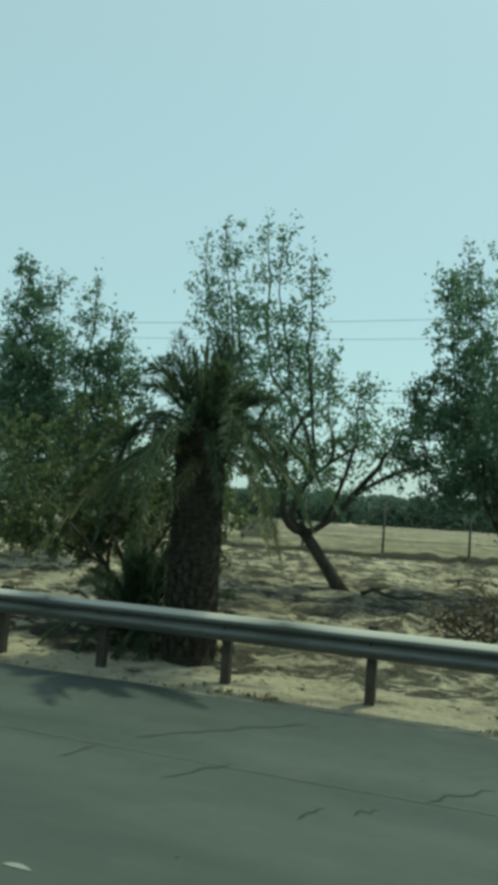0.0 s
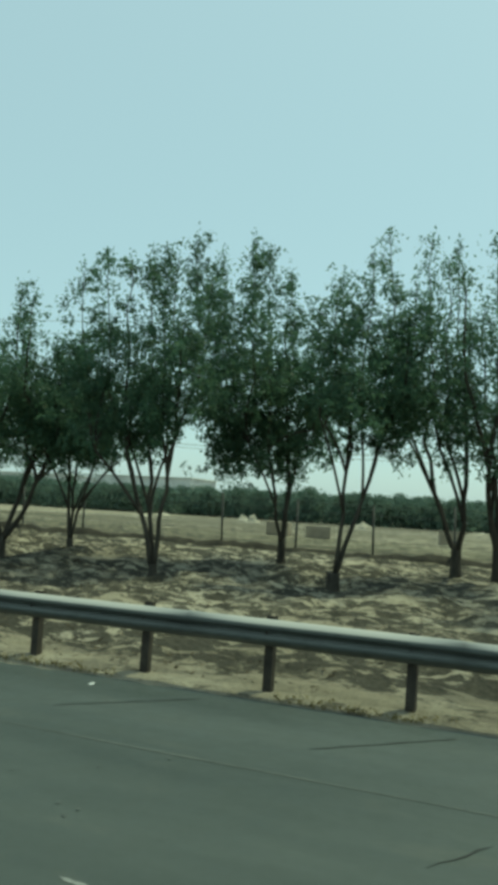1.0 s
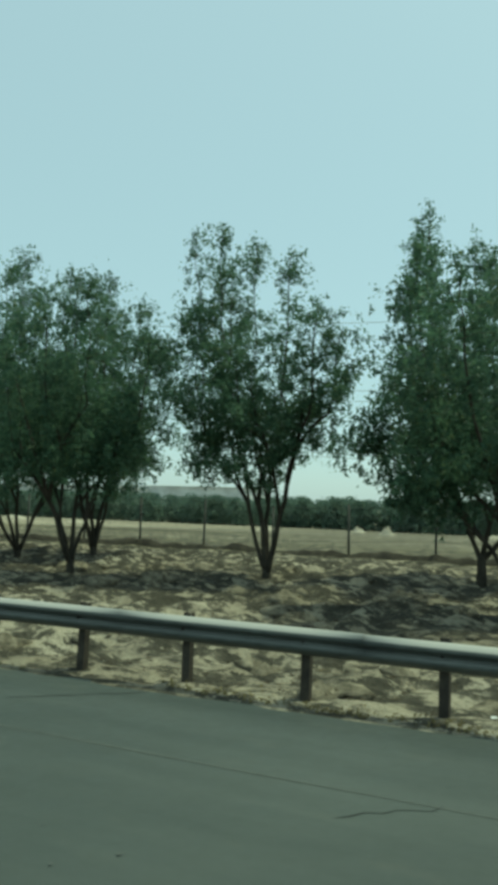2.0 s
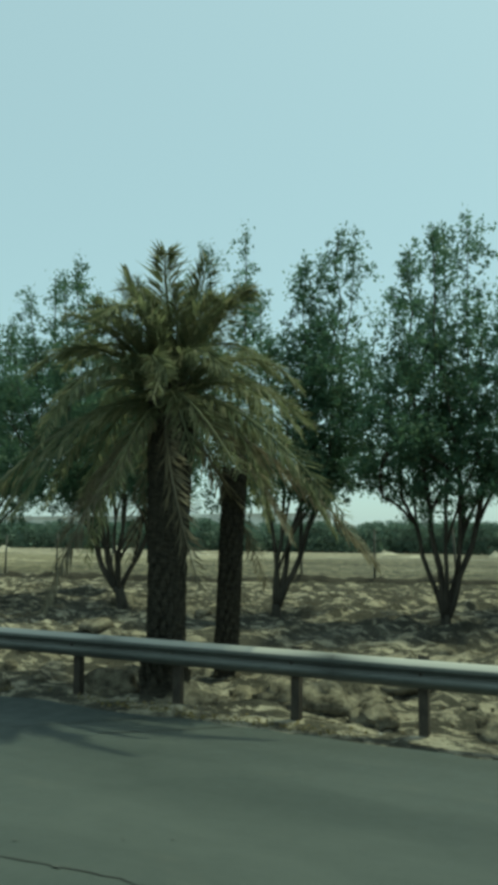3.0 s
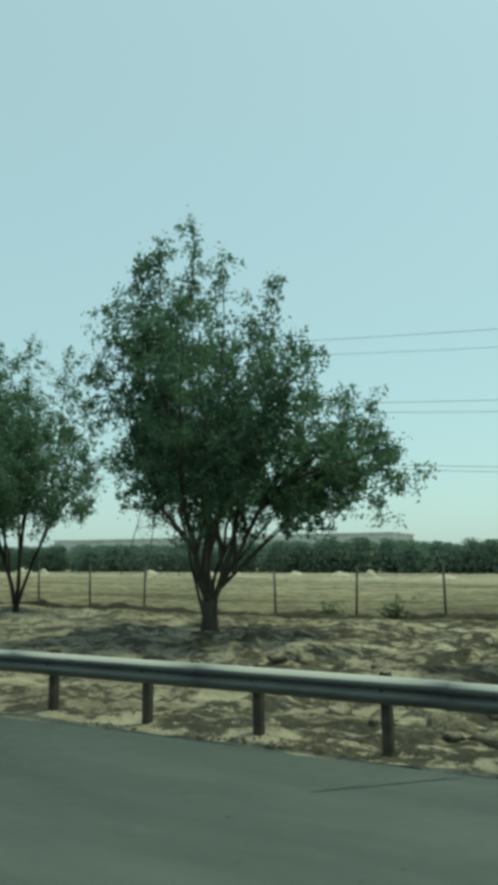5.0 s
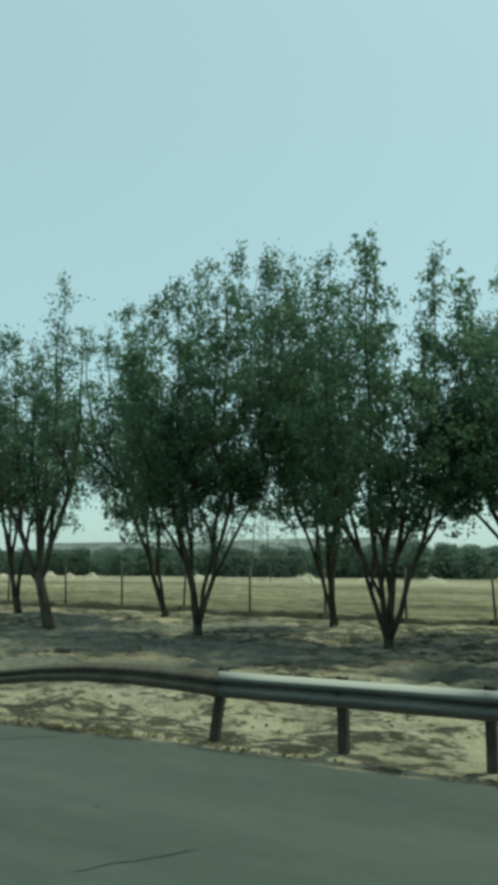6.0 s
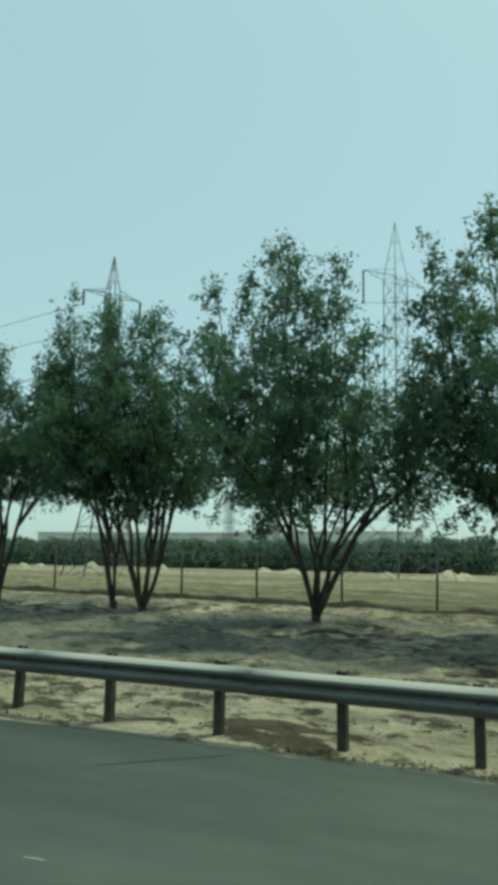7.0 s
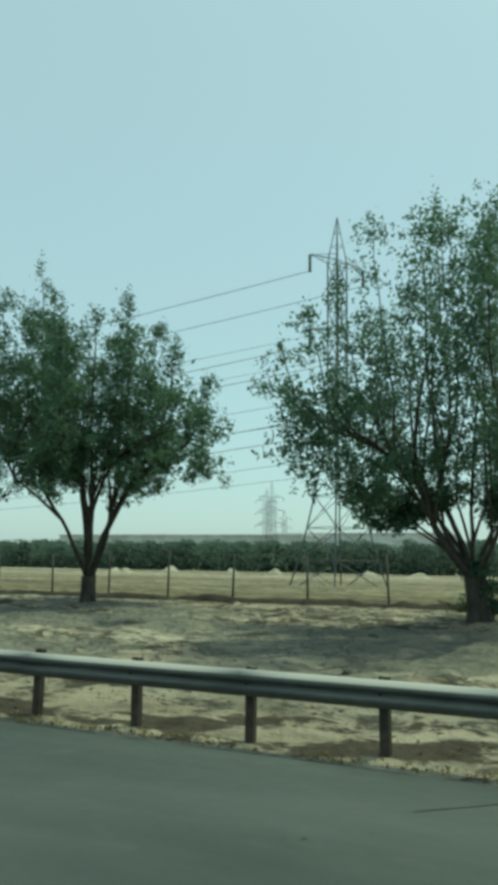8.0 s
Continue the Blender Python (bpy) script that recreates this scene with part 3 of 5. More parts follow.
    for foot, r0, before in feet:
        if tuple(foot) not in used:
            dx, sy, top, _ = min(lobes, key=lambda q: (SIDE * q[0] + BACK * q[1] - foot).to_2d().length)
            end = SIDE * dx + BACK * sy + Vector((0, 0, clear + 0.6 * (top - clear)))
            wood.tube(curve_pts(foot, foot.lerp(end, 0.3) + (foot - before).normalized() * 0.22 * (end - foot).length, end, 6), [r0 * (1 - 0.17 * j) + 0.004 for j in range(6)], 5)
    for dx, sy, z, size in clumps:
        at = SIDE * dx + BACK * sy + Vector((0, 0, z))
        start = Vector((knot.x, knot.y, min(fork, z)))
        if z > fork:
            wood.tube(curve_pts(start, start.lerp(at, 0.5) + Vector((0, 0, 0.2)), at, 6), [0.045 - 0.006 * j for j in range(6)], 5)
        hearts = np.array(at) + rng.normal(size=(int(60 * size), 3)) * size * (0.62, 0.62, 0.5)
        pick = rng.randint(0, len(hearts), int(4200 * size))
        pts.append(hearts[pick] + rng.normal(size=(len(pick), 3)) * 0.085)
    part("trunk", wood.mesh("trunk", BARK, True), root)
    part("branchwork", twigs.mesh("branchwork", BARK, True), root, kind="stuff")
    part("crown", leaves_mesh("crown", leaf_cloud(np.concatenate(pts), 0.098, rng), leaf or LEAF), root, kind="stuff")
    return root


leafy_tree(-0.05, 18.37, 2.00, 2.41, 2.28, ((-2.0, 7.1), (-1.5, 7.2), (-0.9, 8.0), (0.1, 7.8), (1.0, 6.8)), stems=4, lush=0.88)
leafy_tree(-3.64, 17.68, 2.52, 4.00, 1.10, ((-3.7, 7.9), (-3.3, 8.3), (-3.0, 7.8), (-2.2, 8.5), (-1.5, 7.6), (-1.0, 5.9), (-0.1, 4.7), (0.4, 4.4)), stems=3, lush=0.48, tilt=-1.2, fork=1.5)
leafy_tree(-11.65, 17.82, 2.31, 1.68, 2.10, ((-1.5, 8.0), (-1.1, 7.9), (-0.5, 7.5), (0.8, 7.7), (1.3, 6.8), (0.4, 5.7)), stems=4, lush=0.88)
leafy_tree(-16.71, 17.90, 2.82, 0.57, 3.42, ((-0.8, 8.0), (-0.4, 8.0), (0.4, 7.3), (1.0, 7.6), (1.4, 7.5), (2.1, 7.3), (2.9, 6.2)), stems=4, lush=0.78)
leafy_tree(-20.21, 21.77, 3.19, 2.14, 0.71, ((-2.2, 9.2), (-1.3, 9.0), (-0.8, 8.5), (-0.1, 7.3)), stems=2, lush=0.45, fork=0.9)
leafy_tree(-19.06, 20.82, 3.14, 1.90, 1.76, ((-1.5, 8.1), (-1.1, 8.7), (-0.6, 9.1), (0.0, 9.0), (0.8, 8.3)), stems=3, fork=1.2, lush=0.48)
leafy_tree(-22.77, 18.65, 3.53, 0.68, 2.55, ((-0.1, 7.9), (0.5, 8.5), (1.1, 7.8), (1.7, 7.8), (2.0, 7.3)), stems=2, lush=0.88, fork=0.5, stout=1.5)
leafy_tree(-25.11, 21.39, 2.83, 2.76, 1.71, ((-3.0, 9.2), (-2.2, 8.9), (-1.3, 9.3), (-0.8, 9.0), (-0.1, 8.4), (0.8, 7.4)), stems=2, fork=0.8, lush=1.15)
leafy_tree(-27.46, 18.00, 3.15, 2.05, 1.20, ((-2.4, 7.9), (-1.7, 8.4), (-1.1, 8.3), (-0.5, 8.2), (0.0, 8.6)), stems=3, lush=0.95)
leafy_tree(-31.08, 19.42, 2.56, 1.00, 1.58, ((-0.6, 5.7), (-0.1, 6.1), (0.7, 5.1), (1.1, 5.0)), stems=3)
leafy_tree(-33.23, 19.00, 3.36, 2.11, 2.99, ((-1.3, 8.1), (-1.6, 7.5), (0.3, 8.5), (0.9, 8.3), (-0.1, 7.7), (1.6, 6.9), (2.2, 6.7)), stems=4, fork=0.9)
leafy_tree(-36.85, 17.04, 2.21, 3.43, 0.50, ((-2.3, 7.6), (-1.8, 7.7), (-2.6, 6.9), (-0.9, 7.3), (-2.9, 4.6), (-3.4, 3.9)), stems=4)
leafy_tree(-38.45, 22.25, 2.36, 2.10, 2.65, ((-1.5, 10.4), (-1.9, 9.4), (-0.8, 9.4), (-0.0, 8.9), (1.1, 7.8), (1.7, 6.9)), stems=3, fork=0.8)
leafy_tree(-43.75, 19.58, 3.03, 2.41, 1.73, ((-2.3, 9.3), (-1.5, 9.4), (-0.6, 9.1), (0.3, 8.8)))
leafy_tree(-54.02, 21.50, 2.58, 3.02, 2.36, ((-2.1, 9.7), (-1.3, 10.0), (-0.4, 10.3), (0.3, 10.6), (1.4, 10.0)))
leafy_tree(-58.16, 17.76, 3.02, 2.13, 2.00, ((-0.2, 9.1), (0.3, 9.0), (0.8, 9.4), (-0.9, 8.4), (-1.2, 7.4), (1.6, 8.6)), stems=5)
leafy_tree(-62.42, 17.90, 2.86, 1.27, 2.40, ((0.7, 9.0), (1.1, 8.9), (1.6, 9.7), (1.9, 9.4), (-0.9, 9.8), (-1.9, 9.3)))
leafy_tree(-70.68, 22.33, 3.39, 1.58, 1.08, ((-0.8, 9.3), (-0.1, 10.0)), stems=3, lush=0.8)
leafy_tree(-67.70, 18.90, 3.26, 4.03, 2.37, ((-3.5, 9.4), (-2.9, 9.9), (-2.4, 9.8), (-1.4, 10.6), (-0.9, 9.4), (-0.3, 9.7), (0.8, 9.0), (1.2, 9.8), (1.7, 9.8), (2.3, 9.5)), stems=4, tilt=-0.3, fork=0.9)
leafy_tree(-73.89, 19.20, 3.19, 2.48, 2.12, ((-2.3, 10.0), (-1.5, 10.0), (-1.1, 9.7), (-0.0, 9.4), (0.5, 9.4), (1.1, 8.5)), stems=5)
leafy_tree(-79.29, 18.66, 3.39, 3.52, 3.23, ((-3.0, 8.1), (-1.7, 8.7), (-1.1, 8.8), (-0.1, 8.8), (0.6, 9.5), (1.1, 9.8), (1.9, 10.6), (2.7, 10.8)), stems=6, lush=0.86)
leafy_tree(-85.60, 19.40, 3.45, 3.00, 1.44, ((-2.9, 9.9), (-2.1, 10.2), (-1.5, 8.9), (-0.3, 10.6), (0.2, 10.1), (1.1, 9.1)), stems=4, lush=0.75)
leafy_tree(-87.66, 16.60, 3.38, 2.78, 0.93, ((-2.2, 8.3), (-1.6, 9.0), (-1.1, 9.6), (-0.7, 8.7), (-0.4, 8.2), (0.3, 8.5), (0.8, 8.5)), stems=3, lush=0.72)
leafy_tree(-89.13, 17.13, 3.45, 3.80, 0.60, ((-3.6, 8.0), (-2.8, 9.2), (-1.9, 9.4), (-0.9, 9.6), (-0.2, 9.0)), stems=2, tilt=-0.2, lush=0.95)
leafy_tree(-85.45, 21.20, 3.50, 1.60, 1.60, ((-1.2, 8.6), (-0.3, 9.4), (0.8, 9.0)), stems=3, lush=0.35)
leafy_tree(-81.10, 20.21, 3.30, 2.20, 0.90, ((-1.9, 8.4), (-1.0, 8.8), (0.0, 8.6)), stems=2, lush=0.8, tilt=-0.2)
leafy_tree(-102.00, 18.10, 3.30, 2.60, 4.60, ((-2.0, 10.4), (-1.4, 10.8), (-0.6, 11.3), (0.5, 10.4), (1.6, 9.6), (2.8, 7.5), (3.8, 6.2), (4.5, 6.0)), stems=4, lush=1.2, fork=0.9, stout=1.4,
           clumps=((2.2, 0.0, 3.6, 0.45), (2.9, -0.1, 3.7, 0.5), (3.6, 0.0, 4.2, 0.5)))
leafy_tree(-103.70, 20.60, 3.40, 1.60, 2.00, ((-1.0, 8.6), (0.2, 9.2), (1.4, 8.0)), stems=3, lush=0.55)
leafy_tree(-110.32, 17.47, 3.17, 3.38, 1.66, ((-1.3, 9.6), (-0.3, 9.5), (-1.8, 8.8), (0.3, 8.2)))
leafy_tree(-116.82, 19.20, 3.18, 2.48, 2.54, ((-1.4, 10.2), (-0.6, 10.4), (-0.1, 10.4), (-1.7, 9.5), (0.9, 8.0), (1.4, 10.1), (1.8, 9.1)), stems=5)
leafy_tree(-119.43, 22.23, 3.52, 2.46, 0.60, ((-1.7, 11.5), (-1.1, 11.2)), stems=3, lush=0.8)
leafy_tree(-122.29, 19.06, 3.21, 2.30, 2.80, ((-1.9, 8.6), (-1.2, 9.6), (-0.2, 10.5), (0.3, 10.7), (1.1, 11.2), (-0.5, 10.0), (1.9, 10.8)), stems=4)
leafy_tree(-125.68, 22.57, 3.68, 3.15, 0.52, ((-3.1, 9.8), (-2.4, 10.0), (-1.6, 10.8), (-0.5, 11.0)), stems=2, lush=0.72)
leafy_tree(-126.99, 18.33, 3.45, 2.20, 1.20, ((-1.9, 7.4), (-1.2, 8.4), (-0.2, 10.6), (0.3, 9.4), (0.9, 8.2)), stems=4, lush=0.45, tilt=-0.45, fork=1.7)
leafy_tree(-129.54, 19.70, 3.48, 2.00, 1.16, ((-1.5, 8.4), (-0.9, 9.3), (-0.3, 9.3), (0.3, 8.7), (0.8, 8.1)), stems=3, lush=1.0, tilt=-0.15, fork=0.6)
leafy_tree(-133.87, 18.95, 3.29, 3.24, 2.38, ((-3.4, 8.9), (-2.5, 9.9), (-1.6, 9.4), (-0.7, 8.9), (-0.3, 9.6), (0.6, 8.4), (1.4, 7.8)), stems=6, lush=1.25)
leafy_tree(-140.60, 19.71, 3.11, 3.30, 3.29, ((-2.8, 9.2), (-1.9, 9.5), (-1.1, 10.3), (-1.0, 10.4), (0.3, 9.8), (-0.0, 8.9), (1.2, 7.5), (2.5, 7.5)), stems=6, lush=1.05)
leafy_tree(-147.30, 21.60, 3.78, 2.95, 2.74, ((-2.5, 10.8), (-3.1, 9.4), (-1.5, 10.1), (-0.0, 9.9), (0.6, 10.1)), stems=6)
leafy_tree(-148.50, 21.71, 3.67, 2.58, 1.21, ((-0.7, 10.5), (-0.0, 10.1), (0.4, 9.8), (-1.6, 8.9), (1.0, 9.6)), stems=3)
leafy_tree(-154.74, 21.80, 3.64, 2.58, 1.21, ((-2.4, 9.1), (-1.5, 8.9), (-0.3, 9.2), (0.4, 9.2), (-0.8, 8.9)), stems=4)
leafy_tree(-153.41, 21.60, 3.75, 1.29, 2.71, ((0.8, 8.5), (1.3, 8.7), (2.0, 8.3), (-0.3, 8.7)), stems=4)
leafy_tree(-158.88, 19.60, 3.00, 5.10, 1.80, ((-4.9, 6.6), (-4.3, 7.4), (-3.5, 8.4), (-2.7, 9.7), (-1.9, 9.8), (-1.2, 10.2), (-0.6, 10.8), (0.3, 10.6), (0.9, 10.0), (1.6, 9.2)), stems=5, lush=0.64, fork=1.2, stout=1.8, tilt=-0.12,
           clumps=((-2.1, 0.0, 2.5, 0.42), (-1.6, 0.2, 2.75, 0.40), (-2.5, 0.0, 3.0, 0.42), (-0.9, 0.3, 3.0, 0.36), (0.6, 0.0, 2.7, 0.34), (0.95, 0.1, 3.05, 0.32), (0.2, -0.1, 0.8, 0.17), (-0.05, -0.15, 1.2, 0.2), (0.3, 0.1, 0.4, 0.14)))
leafy_tree(-172.43, 22.16, 4.13, 4.21, 4.51, ((-3.4, 11.2), (-2.0, 12.1), (-1.0, 10.7), (-0.4, 10.0), (0.3, 10.2), (1.1, 10.9), (1.9, 9.5), (2.8, 9.0), (3.9, 7.6)), stems=6, lush=1.05, fork=0.95, stout=1.6)
leafy_tree(-48.80, 17.60, 2.60, 2.30, 2.20, ((-1.5, 7.2), (-0.5, 8.1), (0.6, 8.4), (1.5, 7.4)))
leafy_tree(-51.40, 22.30, 2.90, 2.20, 2.20, ((-1.2, 8.8), (0.1, 9.6), (1.3, 8.5)))
leafy_tree(-113.40, 22.20, 3.40, 2.76, 2.52, ((-1.4, 9.2), (-0.2, 10.4), (1.2, 9.8)))

# ---- fence ----
FENCE_Y = 25.34


FENCE_KNOTS = (-12, 0, 4, 11, 19, 24, 28, 32, 36, 41, 45, 48, 53, 66)
FENCE_X = (18.0, -15.25, -25.99, -45.98, -67.65, -81.57, -94.5, -106.73, -118.14, -132.4, -144.9, -154.0, -168.4, -204.0)


def fence():
    """Thin steel posts with strands of wire and a dark drift of litter along the foot."""
    f = tagged(new("wire_fence"), "wire fence on thin dark steel posts, litter along its foot", "fence")
    f.location = (0, FENCE_Y, 0)
    s = Shape()
    s.tube([(0, 0, -0.4), (0, 0, 1.82)], [0.042, 0.038], 7)
    s.tube([(0, 0, 1.80), (0, 0, 1.85)], [0.04, 0.03], 7)
    post = s.mesh("fence_post", FENCE_STEEL, True)
    xs = [float(np.interp(i, FENCE_KNOTS, FENCE_X)) for i in range(-12, 67)]
    for x in xs:
        p = part("post", post, f)
        p.location = (x + random.uniform(-0.08, 0.08), 0, ground_z(x, FENCE_Y) + random.uniform(-0.05, 0.05))
        p.rotation_euler = (random.gauss(0, 0.02), random.gauss(0, 0.025), 0)
    for z in (0.15, 0.6, 1.05, 1.45, 1.76):
        w = Shape()
        w.tube([(x, -0.04, ground_z(x, FENCE_Y) + z + 0.01 * math.sin(i * 1.7)) for i, x in enumerate(xs)], [0.006] * len(xs), 4)
        part("wire", w.mesh("wire", FENCE_STEEL), f)
    return f


fence()

# ---- far tree belt ----
def tree_belt():
    rng = np.random.RandomState(5)
    pts, inner = [], []
    x = -620.0
    while x < 160:
        y0 = rng.uniform(176, 196)
        tall = 7.6 + 1.3 * noise.noise((x * 0.02, 0, 0)) + 0.9 * noise.noise((x * 0.11, 4, 0)) + rng.uniform(-0.8, 0.8)
        n = 620
        d = rng.normal(size=(n, 3)) * (2.4, 2.2, 0)
        zz = rng.uniform(0.0, 1, n) ** 0.75 * tall
        d[:, 2] = zz
        d[:, :2] *= np.clip(1.3 - (zz / tall)[:, None] ** 2.5, 0.2, 1)
        pts.append(d + (x, y0, 0.0))
        inner.append(d[:200] * (0.9, 0.6, 0.9) + (x, y0 + 2.5, 0.0))
        x += rng.uniform(0.9, 1.9)
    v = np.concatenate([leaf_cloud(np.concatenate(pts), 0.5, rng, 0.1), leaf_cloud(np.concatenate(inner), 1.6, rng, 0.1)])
    return leaves_mesh("tree_belt", v, HAZY_BELT_LEAF)


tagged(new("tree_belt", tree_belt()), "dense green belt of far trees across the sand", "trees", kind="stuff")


# ---- damaged guardrail ends ----
bent = [((0.0, 0, 0.88), (0, 0, 1)), ((-0.6, 0.0, 0.90), (0, 0.05, 1)), ((-1.3, 0.02, 0.90), (0, 0.12, 1)), ((-2.1, 0.03, 0.87), (0, 0.22, 1)),
        ((-2.9, 0.04, 0.79), (0, 0.3, 1)), ((-3.7, 0.05, 0.67), (0, 0.38, 1)), ((-4.5, 0.06, 0.52), (0.1, 0.42, 1)),
        ((-5.2, 0.07, 0.36), (0.15, 0.45, 0.9)), ((-5.75, 0.06, 0.22), (0.2, 0.5, 0.85))]
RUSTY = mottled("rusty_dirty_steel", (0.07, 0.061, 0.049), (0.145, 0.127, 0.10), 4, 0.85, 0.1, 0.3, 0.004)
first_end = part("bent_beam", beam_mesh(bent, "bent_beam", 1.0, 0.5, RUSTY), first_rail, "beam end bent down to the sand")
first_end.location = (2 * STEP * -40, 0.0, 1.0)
leaning = part("post", POST, first_rail, "post knocked askew")
leaning.location = (2 * STEP * -40 - 0.15, 0.02, 0.0)
leaning.rotation_euler = (0.05, 0.16, 0.1)

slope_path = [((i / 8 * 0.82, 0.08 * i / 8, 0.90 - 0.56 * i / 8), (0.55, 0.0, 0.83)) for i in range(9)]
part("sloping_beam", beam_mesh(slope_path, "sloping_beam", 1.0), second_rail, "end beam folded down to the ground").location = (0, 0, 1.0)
fallen = Shape()
fallen.tube([(0.80, 0.12, 0.24), (0.45, 0.0, 0.17), (0.0, -0.14, 0.09), (-0.42, -0.26, 0.045)], [0.045, 0.05, 0.05, 0.045], 6)
part("fallen_bar", fallen.mesh("fallen_bar", STEEL), second_rail, "loose steel bar lying at the foot of the end")
slim = Shape()
slim.box((-0.03, 0.03, -0.5), (0.03, 0.09, 0.82))
part("end_post", slim.mesh("end_post", POST_STEEL), second_rail).location = (0.02, 0, 0)

# ---- palms ----
FROND = leaf_material("date_palm_frond", (0.12, 0.145, 0.075), (0.27, 0.28, 0.15), (0.38, 0.34, 0.21))
DRY_FROND = leaf_material("dry_palm_frond", (0.16, 0.14, 0.095), (0.33, 0.29, 0.20), (0.38, 0.33, 0.22))
PALM_BARK = mottled("palm_trunk", (0.045, 0.042, 0.034), (0.135, 0.118, 0.09), 9, 0.95, 0, 1.0, 0.05, (1, 1, 2.5), 0.1)


def frond_mesh(length, up, fall, mat, seed):
    """A feather leaf that leaves the crown at the angle up (degrees) and sags by fall metres towards its tip."""
    rng = np.random.RandomState(seed)
    s = Shape()
    n = 11
    line = []
    for i in range(n):
        t = i / (n - 1)
        r = length * t * math.cos(radians(up)) * (1 - 0.12 * t)
        line.append(Vector((r, 0.05 * math.sin(3 * t + seed), length * t * math.sin(radians(up)) - fall * t ** 2.2)))
    s.tube(line, [0.028 * (1 - 0.85 * i / n) for i in range(n)], 5)
    for i in range(84):
        t = 0.10 + 0.90 * (i + rng.uniform(0, 0.8)) / 84
        k = min(n - 2, int(t * (n - 1)))
        at = line[k].lerp(line[k + 1], t * (n - 1) - k)
        d = (line[k + 1] - line[k]).normalized()
        side = Vector((0, 1, 0))
        ln = 0.40 * math.sin(math.pi * (0.15 + 0.8 * t)) ** 0.6 * rng.uniform(0.6, 1.2)
        for sgn in (-1, 1):
            go = (d * 0.85 + side * sgn * rng.uniform(0.35, 0.9) + Vector((0, 0, rng.uniform(-0.55, 0.35)))).normalized()
            w = go.cross(Vector((0, 0, 1))).normalized() * 0.0125
            end = at + go * ln + Vector((0, 0, -0.10 * ln))
            mid = at + go * ln * 0.5
            s.add([at, mid + w, end, mid - w], [(0, 1, 2, 3)])
    return s.mesh("frond", mat)


def palm_trunk_mesh(height, r_low, r_top, flare):
    """A stout trunk with the stubs of old leaves all round."""
    s = Shape()
    rng = np.random.RandomState(3)
    hs = np.linspace(-0.2, height, 16)
    rad = [r_low + flare * math.exp(-max(h, 0) * 3.0) + (r_top - r_low) * max(0, h / height) ** 0.9 for h in hs]
    s.tube([(0.03 * math.sin(h * 1.3), 0.03 * math.cos(h), h) for h in hs], rad, 14)
    z = 0.15
    while z < height:
        r = float(np.interp(z, hs, rad))
        for j in range(9):
            w = 2 * math.pi * (j + 0.382 * round((z - 0.15) / 0.115)) / 9 + rng.uniform(-0.1, 0.1)
            out = Vector((math.cos(w), math.sin(w), 0))
            a = Vector((0, 0, z)) + out * r * 0.9
            s.tube([a, a + out * 0.045 + Vector((0, 0, 0.07)), a + out * 0.06 + Vector((0, 0, 0.17))], [0.07, 0.055, 0.022], 4)
        z += 0.115
    return s.mesh("trunk", PALM_BARK, False)


FRONDS = [frond_mesh(1.6, 76, 0.2, FROND, 1), frond_mesh(2.3, 60, 0.9, FROND, 2), frond_mesh(2.5, 44, 1.5, FROND, 3), frond_mesh(2.6, 28, 1.9, FROND, 4),
          frond_mesh(2.5, 8, 1.9, FROND, 5), frond_mesh(2.2, -22, 1.3, DRY_FROND, 6)]
GREEN_FROND = leaf_material("green_palm_frond", (0.05, 0.085, 0.05), (0.105, 0.15, 0.08), (0.17, 0.17, 0.10))
DARK_FRONDS = [frond_mesh(1.75, 80, 0.15, GREEN_FROND, 11), frond_mesh(2.4, 64, 1.1, GREEN_FROND, 12), frond_mesh(2.6, 46, 2.3, GREEN_FROND, 13), frond_mesh(2.7, 28, 2.6, GREEN_FROND, 14),
               frond_mesh(2.5, 5, 2.3, FROND, 15), frond_mesh(2.1, -35, 1.4, DRY_FROND, 6)]


def date_palm(x, y, height, spread, label, r_low, r_top, flare, seed, counts, fronds=FRONDS):
    rng = np.random.RandomState(seed)
    root = tagged(new("date_palm"), label, "palm tree", group="date palms")
    root.location = (x, y, ground_z(x, y) - 0.03)
    part("trunk", palm_trunk_mesh(height, r_low, r_top, flare), root, "rough trunk with old leaf stubs")
    for kind, count in enumerate(counts):
        for j in range(count):
            f = part("frond", fronds[kind], root)
            f.location = (0, 0, height - 0.08 * kind + rng.uniform(-0.08, 0.08))
            f.rotation_euler = (rng.uniform(-0.5, 0.5), rng.uniform(-0.22, 0.22), 2 * math.pi * (j + rng.uniform(-0.45, 0.45)) / count + kind)
            k = spread * rng.uniform(0.75, 1.12)
            f.scale = (k, k, k)
    return root


date_palm(-60.14, 9.32, 4.35, 1.2, "date palm with olive fronds and drooping dry leaves", 0.17, 0.31, 0.22, 14, (10, 13, 15, 15, 14, 7))
date_palm(-3.95, 9.62, 3.15, 0.8, "shaggy dark-green young date palm behind the guardrail", 0.31, 0.29, 0.05, 22, (13, 15, 15, 14, 6, 0), DARK_FRONDS)
dead_palm = tagged(new("dead_palm_stem"), "bare dead palm stem behind the date palm", "palm stem")
dead_palm.location = (-60.05, 10.9, ground_z(-60.05, 10.9) - 0.05)
dead_palm.rotation_euler = (0.02, 0.05, 0)
part("stem", palm_trunk_mesh(3.2, 0.12, 0.14, 0.04), dead_palm)


